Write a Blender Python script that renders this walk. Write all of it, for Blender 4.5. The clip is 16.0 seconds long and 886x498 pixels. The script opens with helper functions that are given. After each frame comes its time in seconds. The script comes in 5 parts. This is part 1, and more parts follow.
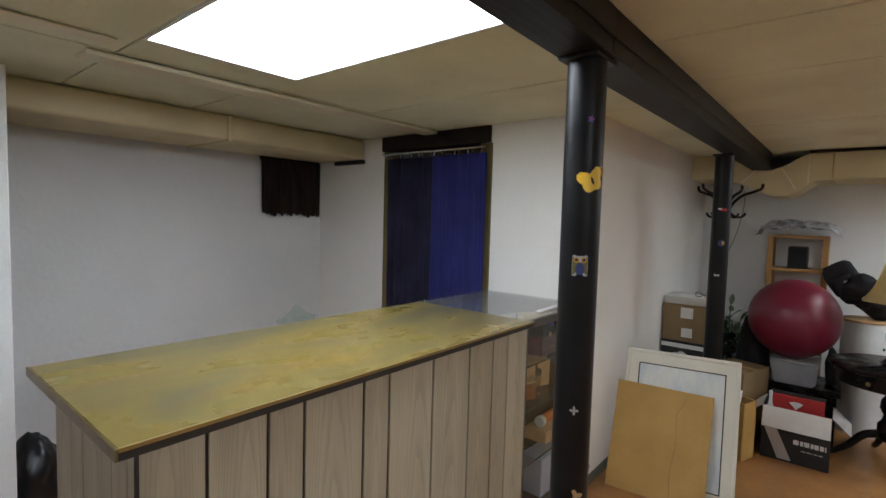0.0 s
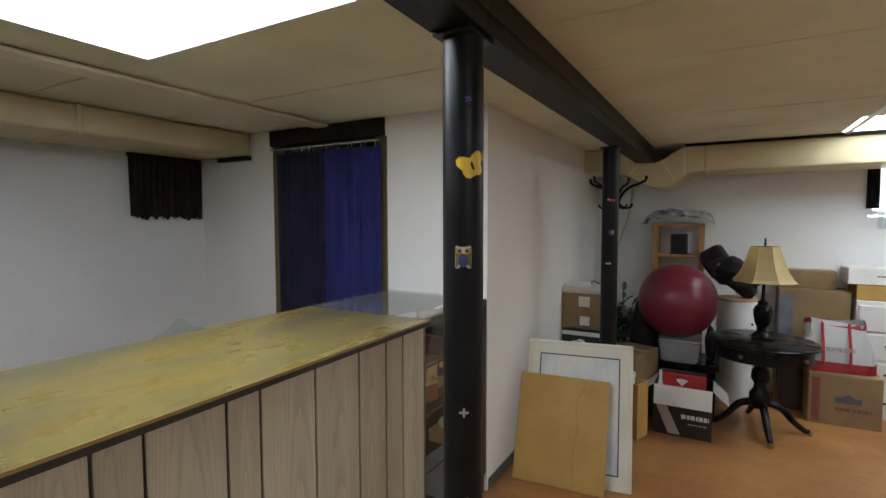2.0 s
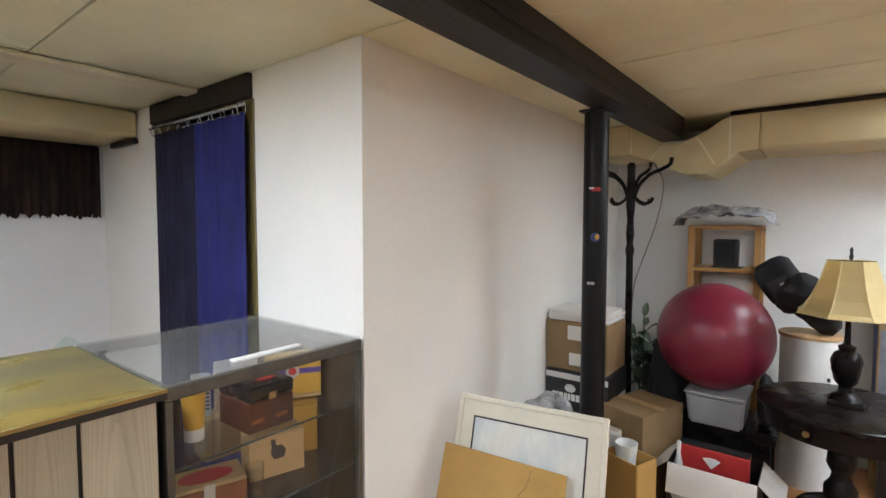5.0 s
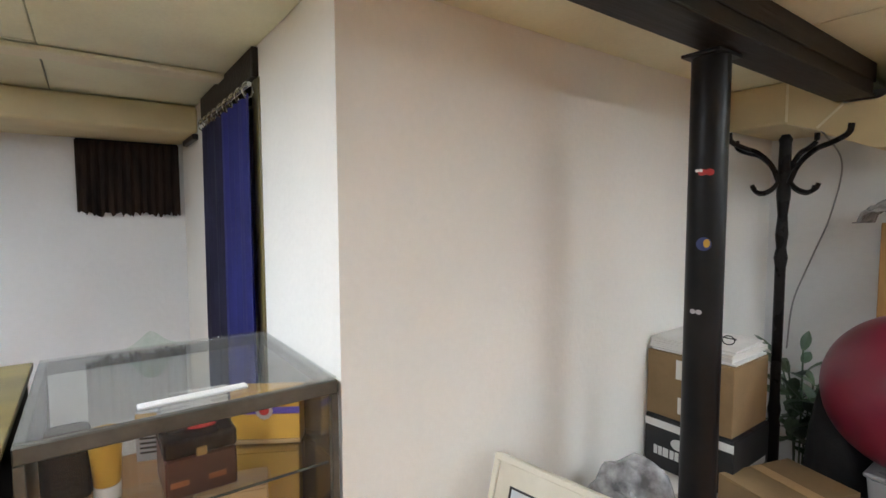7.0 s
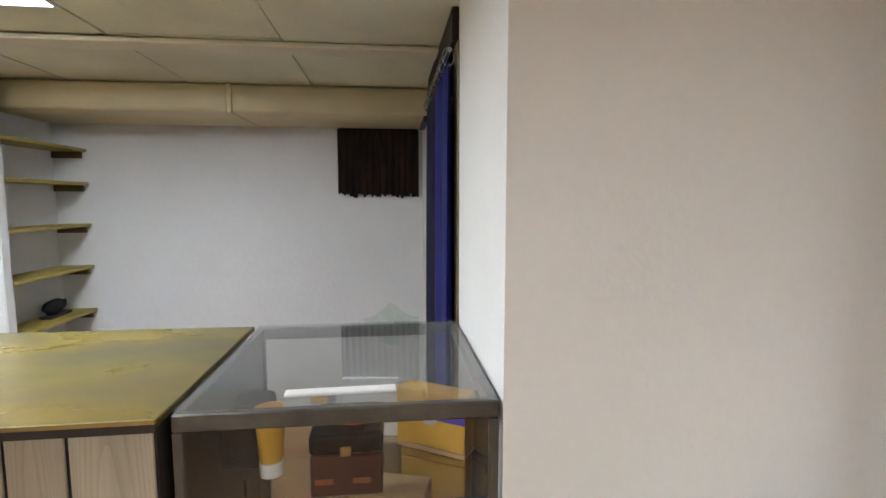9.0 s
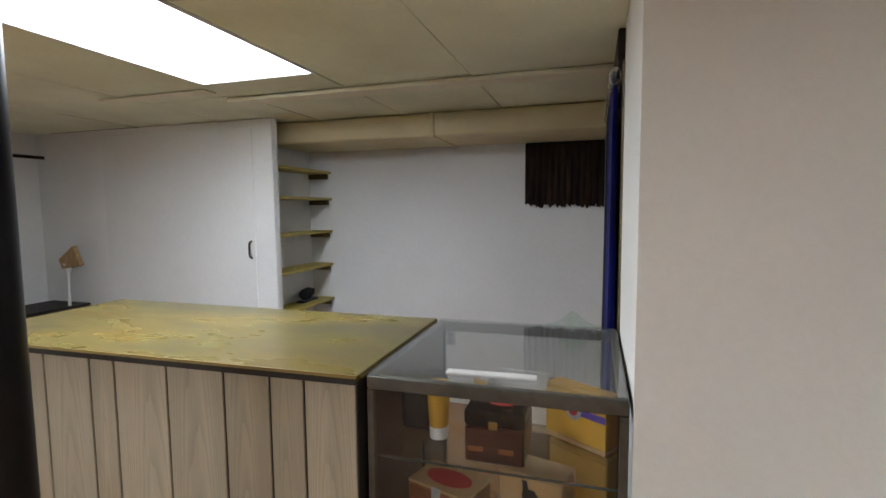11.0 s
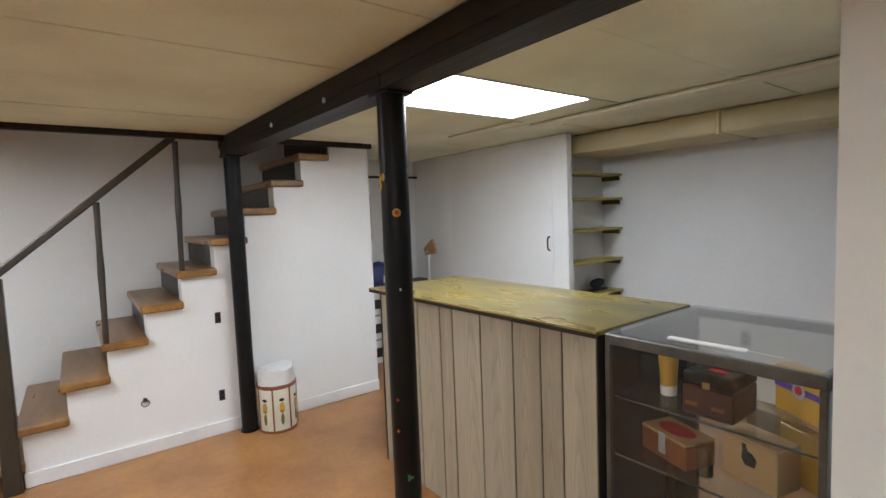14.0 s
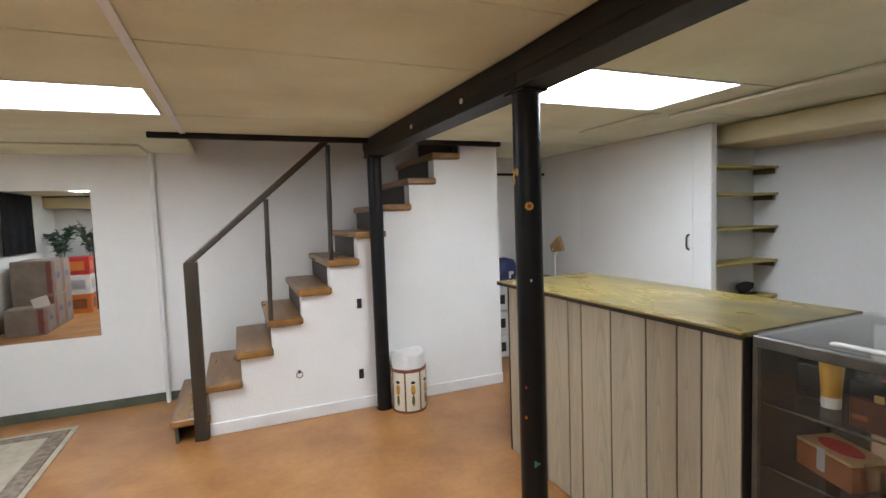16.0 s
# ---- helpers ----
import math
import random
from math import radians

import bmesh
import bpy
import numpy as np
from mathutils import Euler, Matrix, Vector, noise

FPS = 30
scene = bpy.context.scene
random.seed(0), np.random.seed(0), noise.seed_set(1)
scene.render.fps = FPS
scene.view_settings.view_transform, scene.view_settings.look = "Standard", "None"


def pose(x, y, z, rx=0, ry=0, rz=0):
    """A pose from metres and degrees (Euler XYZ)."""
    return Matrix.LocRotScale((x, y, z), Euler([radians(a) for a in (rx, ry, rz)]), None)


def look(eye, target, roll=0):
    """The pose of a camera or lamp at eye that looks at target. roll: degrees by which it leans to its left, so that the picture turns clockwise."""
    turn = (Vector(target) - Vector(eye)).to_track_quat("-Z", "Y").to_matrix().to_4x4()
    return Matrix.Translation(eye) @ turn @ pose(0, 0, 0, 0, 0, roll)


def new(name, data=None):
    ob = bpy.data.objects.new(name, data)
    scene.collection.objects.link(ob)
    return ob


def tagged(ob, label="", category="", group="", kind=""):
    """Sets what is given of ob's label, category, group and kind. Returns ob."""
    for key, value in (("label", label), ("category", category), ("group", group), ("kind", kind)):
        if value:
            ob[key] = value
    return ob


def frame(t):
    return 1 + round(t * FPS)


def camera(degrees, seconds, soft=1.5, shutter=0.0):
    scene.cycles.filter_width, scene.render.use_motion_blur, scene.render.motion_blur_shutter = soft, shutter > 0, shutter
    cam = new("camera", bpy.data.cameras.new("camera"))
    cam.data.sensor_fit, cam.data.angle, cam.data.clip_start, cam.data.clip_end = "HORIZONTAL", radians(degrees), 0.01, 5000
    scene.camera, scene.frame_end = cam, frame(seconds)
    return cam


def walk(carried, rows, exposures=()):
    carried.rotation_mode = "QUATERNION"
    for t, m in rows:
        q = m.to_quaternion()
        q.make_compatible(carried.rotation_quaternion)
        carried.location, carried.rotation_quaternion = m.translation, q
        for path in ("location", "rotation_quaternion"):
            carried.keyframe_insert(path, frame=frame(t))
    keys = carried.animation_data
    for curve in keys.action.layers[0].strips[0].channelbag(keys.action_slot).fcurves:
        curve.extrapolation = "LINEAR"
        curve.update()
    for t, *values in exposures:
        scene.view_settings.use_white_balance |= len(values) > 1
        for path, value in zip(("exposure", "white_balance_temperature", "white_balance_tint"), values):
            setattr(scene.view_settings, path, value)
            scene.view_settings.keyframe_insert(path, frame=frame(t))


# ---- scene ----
cam = camera(84.3, 16.0)
PATH = [
    (0, (0.362, 2.476, 1.425), (-0.909, 4.015, 1.299), 1.6),
    (0.5, (0.376, 2.497, 1.422), (-0.795, 4.114, 1.294), 1.6),
    (1, (0.388, 2.515, 1.421), (-0.705, 4.186, 1.297), 1.3),
    (1.5, (0.389, 2.548, 1.415), (-0.622, 4.269, 1.294), 1.1),
    (2, (0.37, 2.626, 1.402), (-0.614, 4.363, 1.283), -0.1),
    (2.5, (0.39, 2.77, 1.38), (-0.552, 4.529, 1.245), -1.3),
    (3, (0.453, 2.96, 1.388), (-0.515, 4.704, 1.238), -1.1),
    (3.2, (0.469, 3.014, 1.394), (-0.473, 4.772, 1.25), -0.2),
    (5.3, (0.529, 3.877, 1.376), (-0.719, 5.436, 1.264), 0.4),
    (5.5, (0.504, 3.93, 1.37), (-0.736, 5.494, 1.238), 1.3),
    (6, (0.454, 4.1, 1.378), (-0.892, 5.566, 1.186), 1.4),
    (6.5, (0.434, 4.245, 1.383), (-1.005, 5.623, 1.199), 0.0),
    (7, (0.458, 4.38, 1.404), (-1.156, 5.553, 1.267), -0.2),
    (7.5, (0.433, 4.476, 1.395), (-1.28, 5.501, 1.269), 1.7),
    (8, (0.343, 4.541, 1.379), (-1.484, 5.328, 1.18), 1.4),
    (8.5, (0.273, 4.604, 1.381), (-1.636, 5.15, 1.142), -0.0),
    (9, (0.253, 4.653, 1.392), (-1.725, 4.871, 1.191), -0.0),
    (9.2, (0.253, 4.648, 1.387), (-1.733, 4.805, 1.21), 0.2),
    (11.3, (0.442, 4.826, 1.414), (-1.422, 4.123, 1.234), -0.5),
    (11.5, (0.454, 4.854, 1.409), (-1.379, 4.076, 1.225), -0.4),
    (12, (0.512, 4.919, 1.412), (-1.168, 3.844, 1.259), -0.6),
    (12.5, (0.619, 4.973, 1.418), (-0.953, 3.743, 1.284), -0.2),
    (13, (0.719, 5.035, 1.427), (-0.74, 3.675, 1.276), -0.9),
    (13.5, (0.742, 5.12, 1.429), (-0.583, 3.63, 1.271), -2.6),
    (14, (0.738, 5.218, 1.424), (-0.462, 3.625, 1.276), -2.2),
    (14.5, (0.755, 5.27, 1.413), (-0.336, 3.601, 1.252), -1.6),
    (15, (0.78, 5.29, 1.404), (-0.192, 3.549, 1.247), -1.6),
    (15.5, (0.795, 5.277, 1.404), (-0.066, 3.479, 1.246), -2.0),
    (16, (0.809, 5.267, 1.406), (0.038, 3.427, 1.271), -2.0),
]
EXPOSURE = [(t, e, 5950, 6) for t, e in ((0, -0.35), (1.5, -0.48), (2.5, -0.48), (3, -0.10), (5.5, 0.51), (7, 0.55), (9, 0.37), (11.5, -0.16), (12.3, -0.22), (13, 0.05), (14, 0.10), (16, 0.14))]
walk(cam, [(t, look(eye, target, roll)) for t, eye, target, roll in PATH], EXPOSURE)

# ---- world and light ----
world = bpy.data.worlds.new("world")
scene.world = world
world.use_nodes = True
_sky = world.node_tree.nodes.new("ShaderNodeTexSky")
_sky.sky_type, _sky.sun_disc = "NISHITA", False
_sky.sun_elevation, _sky.sun_rotation = radians(50), radians(20)
world.node_tree.nodes["Background"].inputs["Strength"].default_value = 0.12
world.node_tree.links.new(_sky.outputs[0], world.node_tree.nodes["Background"].inputs["Color"])
_sun = new("sun", bpy.data.lights.new("sun", "SUN"))
_sun.data.energy, _sun.data.angle, _sun.data.color = 1.0, radians(12), (1.0, 0.96, 0.9)
_sun.matrix_world = look((2, 14, 12), (2, 5, 0))
LAMP = 18.0      # radiance of the ceiling diffusers


# ---- materials ----
def mat(name, c1, c2=None, scale=3.0, rough=0.6, bump=0.1, fine=60.0, metal=0.0, stretch=(1, 1, 1), spread=0.12, coat=0.0, vary=0.0, spec=0.5, soft=0.15):
    """Two colours mixed by broad noise, fine grain on top, relief and uneven gloss. vary: change of tone from piece to piece."""
    m = bpy.data.materials.new(name)
    m.use_nodes = True
    nt = m.node_tree
    N, L = nt.nodes, nt.links
    b = N["Principled BSDF"]
    c2 = c2 or tuple(v * 0.85 for v in c1)
    tc, mp = N.new("ShaderNodeTexCoord"), N.new("ShaderNodeMapping")
    mp.inputs["Scale"].default_value = stretch
    L.new(tc.outputs["Object"], mp.inputs["Vector"])
    big, small = N.new("ShaderNodeTexNoise"), N.new("ShaderNodeTexNoise")
    for n, sc, de in ((big, scale, 5), (small, fine, 3)):
        n.inputs["Scale"].default_value, n.inputs["Detail"].default_value = sc, de
        L.new(mp.outputs[0], n.inputs["Vector"])
    ramp = N.new("ShaderNodeValToRGB")
    ramp.color_ramp.elements[0].position, ramp.color_ramp.elements[1].position = 0.5 - soft, 0.5 + soft
    ramp.color_ramp.elements[0].color, ramp.color_ramp.elements[1].color = (*c1, 1), (*c2, 1)
    L.new(big.outputs["Fac"], ramp.inputs[0])
    mul = N.new("ShaderNodeHueSaturation")
    mr = N.new("ShaderNodeMapRange")
    mr.inputs["To Min"].default_value, mr.inputs["To Max"].default_value = 1 - spread, 1 + spread
    L.new(small.outputs["Fac"], mr.inputs["Value"])
    val = mr.outputs[0]
    if vary:
        oi, vr, mm = N.new("ShaderNodeObjectInfo"), N.new("ShaderNodeMapRange"), N.new("ShaderNodeMath")
        vr.inputs["To Min"].default_value, vr.inputs["To Max"].default_value = 1 - vary, 1 + vary
        mm.operation = "MULTIPLY"
        L.new(oi.outputs["Random"], vr.inputs["Value"])
        L.new(vr.outputs[0], mm.inputs[0]), L.new(mr.outputs[0], mm.inputs[1])
        val = mm.outputs[0]
    L.new(val, mul.inputs["Value"])
    L.new(ramp.outputs[0], mul.inputs["Color"])
    L.new(mul.outputs[0], b.inputs["Base Color"])
    rr = N.new("ShaderNodeMapRange")
    rr.inputs["To Min"].default_value, rr.inputs["To Max"].default_value = max(0.02, rough - 0.1), min(1, rough + 0.1)
    L.new(big.outputs["Fac"], rr.inputs["Value"])
    L.new(rr.outputs[0], b.inputs["Roughness"])
    b.inputs["Metallic"].default_value = metal
    b.inputs["Coat Weight"].default_value = coat
    b.inputs["Specular IOR Level"].default_value = spec
    if bump:
        add, bp = N.new("ShaderNodeMath"), N.new("ShaderNodeBump")
        add.operation = "ADD"
        L.new(big.outputs["Fac"], add.inputs[0]), L.new(small.outputs["Fac"], add.inputs[1])
        bp.inputs["Strength"].default_value, bp.inputs["Distance"].default_value = bump, 0.01
        L.new(add.outputs[0], bp.inputs["Height"])
        L.new(bp.outputs[0], b.inputs["Normal"])
    return m


def plain(name, c, rough=0.5, metal=0.0, spread=0.06):
    return mat(name, c, tuple(v * 0.92 for v in c), scale=9, rough=rough, bump=0.03, fine=120, metal=metal, spread=spread)


def glass(name, tint=(0.95, 0.97, 0.96), rough=0.02, alpha=0.12, dust=0.0, gain=1.0):
    """A thin pane: mostly clear, with the gloss of its surface."""
    m = bpy.data.materials.new(name)
    m.use_nodes = True
    N, L = m.node_tree.nodes, m.node_tree.links
    N.remove(N["Principled BSDF"])
    t, g, mx, fr = N.new("ShaderNodeBsdfTransparent"), N.new("ShaderNodeBsdfGlossy"), N.new("ShaderNodeMixShader"), N.new("ShaderNodeLayerWeight")
    t.inputs[0].default_value, g.inputs["Roughness"].default_value = (*tint, 1), rough
    fr.inputs["Blend"].default_value = 0.5
    pw = N.new("ShaderNodeMath")
    pw.operation, pw.inputs[1].default_value = "POWER", 4.5
    L.new(fr.outputs["Facing"], pw.inputs[0])
    ad = N.new("ShaderNodeMath")
    ad.operation, ad.inputs[1].default_value, ad.inputs[2].default_value = "MULTIPLY_ADD", gain, alpha
    L.new(pw.outputs[0], ad.inputs[0]), L.new(ad.outputs[0], mx.inputs[0])
    L.new(t.outputs[0], mx.inputs[1]), L.new(g.outputs[0], mx.inputs[2])
    out = mx
    if dust:
        d, out, no, mr = N.new("ShaderNodeBsdfDiffuse"), N.new("ShaderNodeMixShader"), N.new("ShaderNodeTexNoise"), N.new("ShaderNodeMapRange")
        d.inputs[0].default_value = (0.75, 0.76, 0.75, 1)
        no.inputs["Scale"].default_value = 7
        mr.inputs["To Min"].default_value, mr.inputs["To Max"].default_value = 0.3 * dust, 1.7 * dust
        L.new(no.outputs["Fac"], mr.inputs["Value"]), L.new(mr.outputs[0], out.inputs[0])
        L.new(mx.outputs[0], out.inputs[1]), L.new(d.outputs[0], out.inputs[2])
    L.new(out.outputs[0], N["Material Output"].inputs[0])
    return m


def glow(name, c, strength):
    m = bpy.data.materials.new(name)
    m.use_nodes = True
    b = m.node_tree.nodes["Principled BSDF"]
    b.inputs["Base Color"].default_value = (0.8, 0.8, 0.8, 1)
    b.inputs["Emission Color"].default_value, b.inputs["Emission Strength"].default_value = (*c, 1), strength
    return m


WHITE = mat("white wall paint", (0.82, 0.82, 0.80), (0.755, 0.755, 0.735), scale=1.2, rough=0.55, bump=0.10, fine=45, spread=0.03)
CREAM = mat("cream wall paint", (0.86, 0.85, 0.805), (0.80, 0.79, 0.745), scale=1.3, rough=0.6, bump=0.10, fine=45, spread=0.03)
GREY = mat("cool white masonry paint", (0.78, 0.785, 0.775), (0.70, 0.70, 0.69), scale=1.0, rough=0.7, bump=0.18, fine=30, spread=0.03)
TRIMWHITE = mat("white gloss trim paint", (0.78, 0.78, 0.77), (0.70, 0.70, 0.69), scale=4, rough=0.35, bump=0.04, fine=40, spread=0.03)
FLOOR = mat("terracotta floor paint", (0.405, 0.200, 0.064), (0.295, 0.132, 0.043), scale=2.6, rough=0.33, bump=0.05, fine=25, spread=0.2)
CEIL = mat("aged cream ceiling panel", (0.77, 0.78, 0.585), (0.66, 0.655, 0.475), scale=2.2, rough=0.8, bump=0.14, fine=70, spread=0.05)
CEILTRIM = mat("cream ceiling trim", (0.80, 0.76, 0.58), (0.70, 0.65, 0.47), scale=5, rough=0.5, bump=0.05, spread=0.05)
DUCT = mat("yellowed cream duct paint", (0.69, 0.60, 0.36), (0.58, 0.50, 0.29), scale=2.5, rough=0.55, bump=0.12, fine=20, spread=0.06)
DARKWOOD = mat("black-brown stained timber", (0.009, 0.007, 0.0055), (0.024, 0.018, 0.013), scale=6, rough=0.5, bump=0.25, fine=50, stretch=(1, 0.12, 1), spread=0.3, spec=0.2)
BLACK = mat("black gloss column paint", (0.006, 0.006, 0.0065), (0.010, 0.010, 0.0105), scale=8, rough=0.38, bump=0.06, fine=30, spread=0.2, spec=0.22)
BLACKWOOD = mat("black lacquered wood", (0.007, 0.006, 0.006), (0.012, 0.010, 0.009), scale=8, rough=0.28, bump=0.04, fine=40, spread=0.2, spec=0.16)
FRAMEWOOD = mat("dark olive-brown door frame", (0.10, 0.078, 0.024), (0.16, 0.12, 0.035), scale=7, rough=0.45, bump=0.15, fine=60, stretch=(1, 1, 0.1), spread=0.2)
TREAD = mat("worn orange-brown stair tread", (0.31, 0.158, 0.040), (0.185, 0.090, 0.026), scale=7, rough=0.30, bump=0.1, fine=50, stretch=(1, 0.15, 1), spread=0.2, vary=0.12)
RISER = mat("dark painted riser", (0.038, 0.031, 0.025), (0.065, 0.054, 0.044), scale=7, rough=0.5, bump=0.1, fine=50, spread=0.2, vary=0.1)
RAIL = mat("dark green-brown rail paint", (0.025, 0.019, 0.012), (0.05, 0.038, 0.024), scale=7, rough=0.4, bump=0.1, fine=50, stretch=(1, 1, 0.2), spread=0.2)
BOARD = mat("pale grey-brown printed panelling", (0.455, 0.403, 0.290), (0.385, 0.339, 0.242), scale=9, rough=0.5, bump=0.06, fine=70, stretch=(2.2, 2.2, 0.12), spread=0.10, vary=0.06)
def cathedral(m, arches, bow, low):
    """Faint arched grain lines, one set to each board, over a material's colour."""
    N, L = m.node_tree.nodes, m.node_tree.links
    hs = [n for n in N if n.type == "HUE_SAT"][0]
    big = [n for n in N if n.type == "TEX_NOISE"][0]
    tc, xyz, oi = N.new("ShaderNodeTexCoord"), N.new("ShaderNodeSeparateXYZ"), N.new("ShaderNodeObjectInfo")
    L.new(tc.outputs["Generated"], xyz.inputs[0])
    def op(kind, a, c):
        n = N.new("ShaderNodeMath")
        n.operation = kind
        for k, v in enumerate((a, c)):
            if isinstance(v, (int, float)):
                n.inputs[k].default_value = v
            else:
                L.new(v, n.inputs[k])
        return n.outputs[0]
    u = op("SUBTRACT", xyz.outputs["Y"], op("ADD", 0.3, op("MULTIPLY", oi.outputs["Random"], 0.4)))
    v = op("SUBTRACT", xyz.outputs["X"], 0.5)
    curve_ = op("MULTIPLY", op("ADD", op("MULTIPLY", u, u), op("MULTIPLY", v, v)), bow)
    run = op("ADD", op("MULTIPLY", xyz.outputs["Z"], arches), op("MULTIPLY", oi.outputs["Random"], 9.0))
    phase = op("ADD", op("ADD", curve_, run), op("MULTIPLY", big.outputs["Fac"], 2.2))
    wave = op("FRACT", phase, 0.0)
    line = N.new("ShaderNodeMapRange")
    line.inputs["From Min"].default_value, line.inputs["From Max"].default_value = 0.0, 0.5
    line.inputs["To Min"].default_value, line.inputs["To Max"].default_value = low, 1.04
    L.new(wave, line.inputs["Value"])
    old = hs.inputs["Value"].links[0].from_socket
    L.new(op("MULTIPLY", old, line.outputs[0]), hs.inputs["Value"])


cathedral(BOARD, 5.0, 26.0, 0.87)
GROOVE = plain("dark panel groove", (0.025, 0.02, 0.016), 0.7)

def marbled(name, base, warm, grey):
    """Laminate with smudged grey clouds and long warm streaks over an ochre ground."""
    m = bpy.data.materials.new(name)
    m.use_nodes = True
    N, L = m.node_tree.nodes, m.node_tree.links
    b, tc = N["Principled BSDF"], N.new("ShaderNodeTexCoord")
    def cloud(stretch, scale, detail, lo, hi):
        mp, no, mr = N.new("ShaderNodeMapping"), N.new("ShaderNodeTexNoise"), N.new("ShaderNodeMapRange")
        mp.inputs["Scale"].default_value = stretch
        no.inputs["Scale"].default_value, no.inputs["Detail"].default_value, no.inputs["Roughness"].default_value = scale, detail, 0.52
        no.inputs["Distortion"].default_value = 0.25
        mr.interpolation_type = "SMOOTHSTEP"
        mr.inputs["From Min"].default_value, mr.inputs["From Max"].default_value = lo, hi
        L.new(tc.outputs["Object"], mp.inputs["Vector"]), L.new(mp.outputs[0], no.inputs["Vector"]), L.new(no.outputs["Fac"], mr.inputs["Value"])
        return mr.outputs[0]
    def mix(a, c, f):
        x = N.new("ShaderNodeMix")
        x.data_type = "RGBA"
        L.new(f, x.inputs["Factor"])
        for sock in x.inputs:
            if sock.type == "RGBA" and sock.name == "B":
                sock.default_value = (*c, 1)
            if sock.type == "RGBA" and sock.name == "A":
                if isinstance(a, tuple):
                    sock.default_value = (*a, 1)
                else:
                    L.new(a, sock)
        return [o for o in x.outputs if o.type == "RGBA"][0]
    streaks, smudge, fleck = cloud((1.6, 0.5, 1), 6, 3, 0.32, 0.70), cloud((1.3, 0.55, 1), 4.0, 5, 0.39, 0.70), cloud((2.2, 0.6, 1), 11, 2, 0.45, 1.5)
    c = mix(base, warm, streaks)
    c = mix(c, grey, smudge)
    c = mix(c, tuple(v * 0.6 for v in grey), fleck)
    L.new(c, b.inputs["Base Color"])
    rr = N.new("ShaderNodeMapRange")
    rr.inputs["To Min"].default_value, rr.inputs["To Max"].default_value = 0.27, 0.33
    L.new(smudge, rr.inputs["Value"]), L.new(rr.outputs[0], b.inputs["Roughness"])
    return m


BARTOP = marbled("ochre marbled laminate", (0.165, 0.134, 0.036), (0.188, 0.132, 0.030), (0.104, 0.092, 0.050))
BRASS = plain("dull gilt metal edging", (0.40, 0.31, 0.12), 0.35, 0.8)
EDGING = plain("dark worn gilt edging", (0.20, 0.15, 0.06), 0.35, 0.6)
NAVY = mat("dark navy cloth", (0.046, 0.044, 0.095), (0.032, 0.031, 0.062), scale=4, rough=0.9, bump=0.1, fine=200, spread=0.08)
CURTAIN = mat("indigo cotton cloth", (0.052, 0.056, 0.30), (0.040, 0.043, 0.20), scale=4, rough=0.85, bump=0.1, fine=200, spread=0.08)
VAL = mat("dark brown fringed cloth", (0.022, 0.014, 0.010), (0.062, 0.036, 0.023), scale=16, rough=0.9, bump=0.4, fine=70, stretch=(1, 1.6, 0.25), spread=0.3)
CASEFRAME = mat("tarnished grey-brown metal", (0.085, 0.085, 0.075), (0.14, 0.138, 0.12), scale=8, rough=0.4, bump=0.06, metal=0.6, spread=0.2)
CASEDARK = mat("dark walnut case panel", (0.016, 0.012, 0.010), (0.030, 0.023, 0.018), scale=6, rough=0.3, bump=0.05, stretch=(1, 1, 0.2), spread=0.2)
GLASS = glass("clear display glass", (0.97, 0.98, 0.97), 0.03, 0.02, 0.006, 0.6)
TOPGLASS = glass("worn glass case top", (0.95, 0.96, 0.955), 0.03, 0.05, 0.05, 0.9)
WINGLASS = glass("window glass")
MIRROR = bpy.data.materials.new("silvered mirror")
MIRROR.use_nodes = True
for _k, _v in (("Base Color", (0.86, 0.88, 0.87, 1)), ("Metallic", 1.0), ("Roughness", 0.015)):
    MIRROR.node_tree.nodes["Principled BSDF"].inputs[_k].default_value = _v
KRAFT = mat("brown corrugated cardboard", (0.26, 0.175, 0.082), (0.21, 0.14, 0.066), scale=5, rough=0.8, bump=0.06, fine=80, spread=0.08)
KRAFTY = mat("golden backing card", (0.46, 0.285, 0.080), (0.39, 0.235, 0.066), scale=4, rough=0.75, bump=0.04, fine=60, spread=0.06)
PAPER = mat("white paper", (0.74, 0.73, 0.70), (0.66, 0.65, 0.62), scale=6, rough=0.7, bump=0.05, spread=0.04)
CREAMFRAME = mat("ivory picture frame", (0.70, 0.67, 0.56), (0.64, 0.61, 0.50), scale=5, rough=0.4, bump=0.04, spread=0.04)
BALLM = mat("crimson rubber", (0.19, 0.016, 0.040), (0.16, 0.013, 0.033), scale=3, rough=0.34, bump=0.02, fine=140, spread=0.06)
SHADE = mat("cream fabric lampshade", (0.80, 0.68, 0.36), (0.74, 0.61, 0.31), scale=6, rough=0.8, bump=0.06, fine=150, spread=0.05)
PINE = mat("orange pine", (0.42, 0.235, 0.075), (0.33, 0.17, 0.05), scale=8, rough=0.45, bump=0.08, fine=60, stretch=(1, 1, 0.15), spread=0.12)
SHELFY = mat("mustard painted shelf", (0.42, 0.34, 0.07), (0.33, 0.26, 0.06), scale=6, rough=0.5, bump=0.08, spread=0.12)
BRACKET = mat("dark olive shelf cleat", (0.13, 0.10, 0.035), (0.09, 0.07, 0.03), scale=6, rough=0.6, bump=0.08, spread=0.12)
BLACKPL = plain("black plastic", (0.012, 0.012, 0.013), 0.4)
BLACKCL = mat("black cloth", (0.010, 0.010, 0.012), (0.02, 0.02, 0.022), scale=9, rough=0.9, bump=0.2, fine=120, spread=0.2)
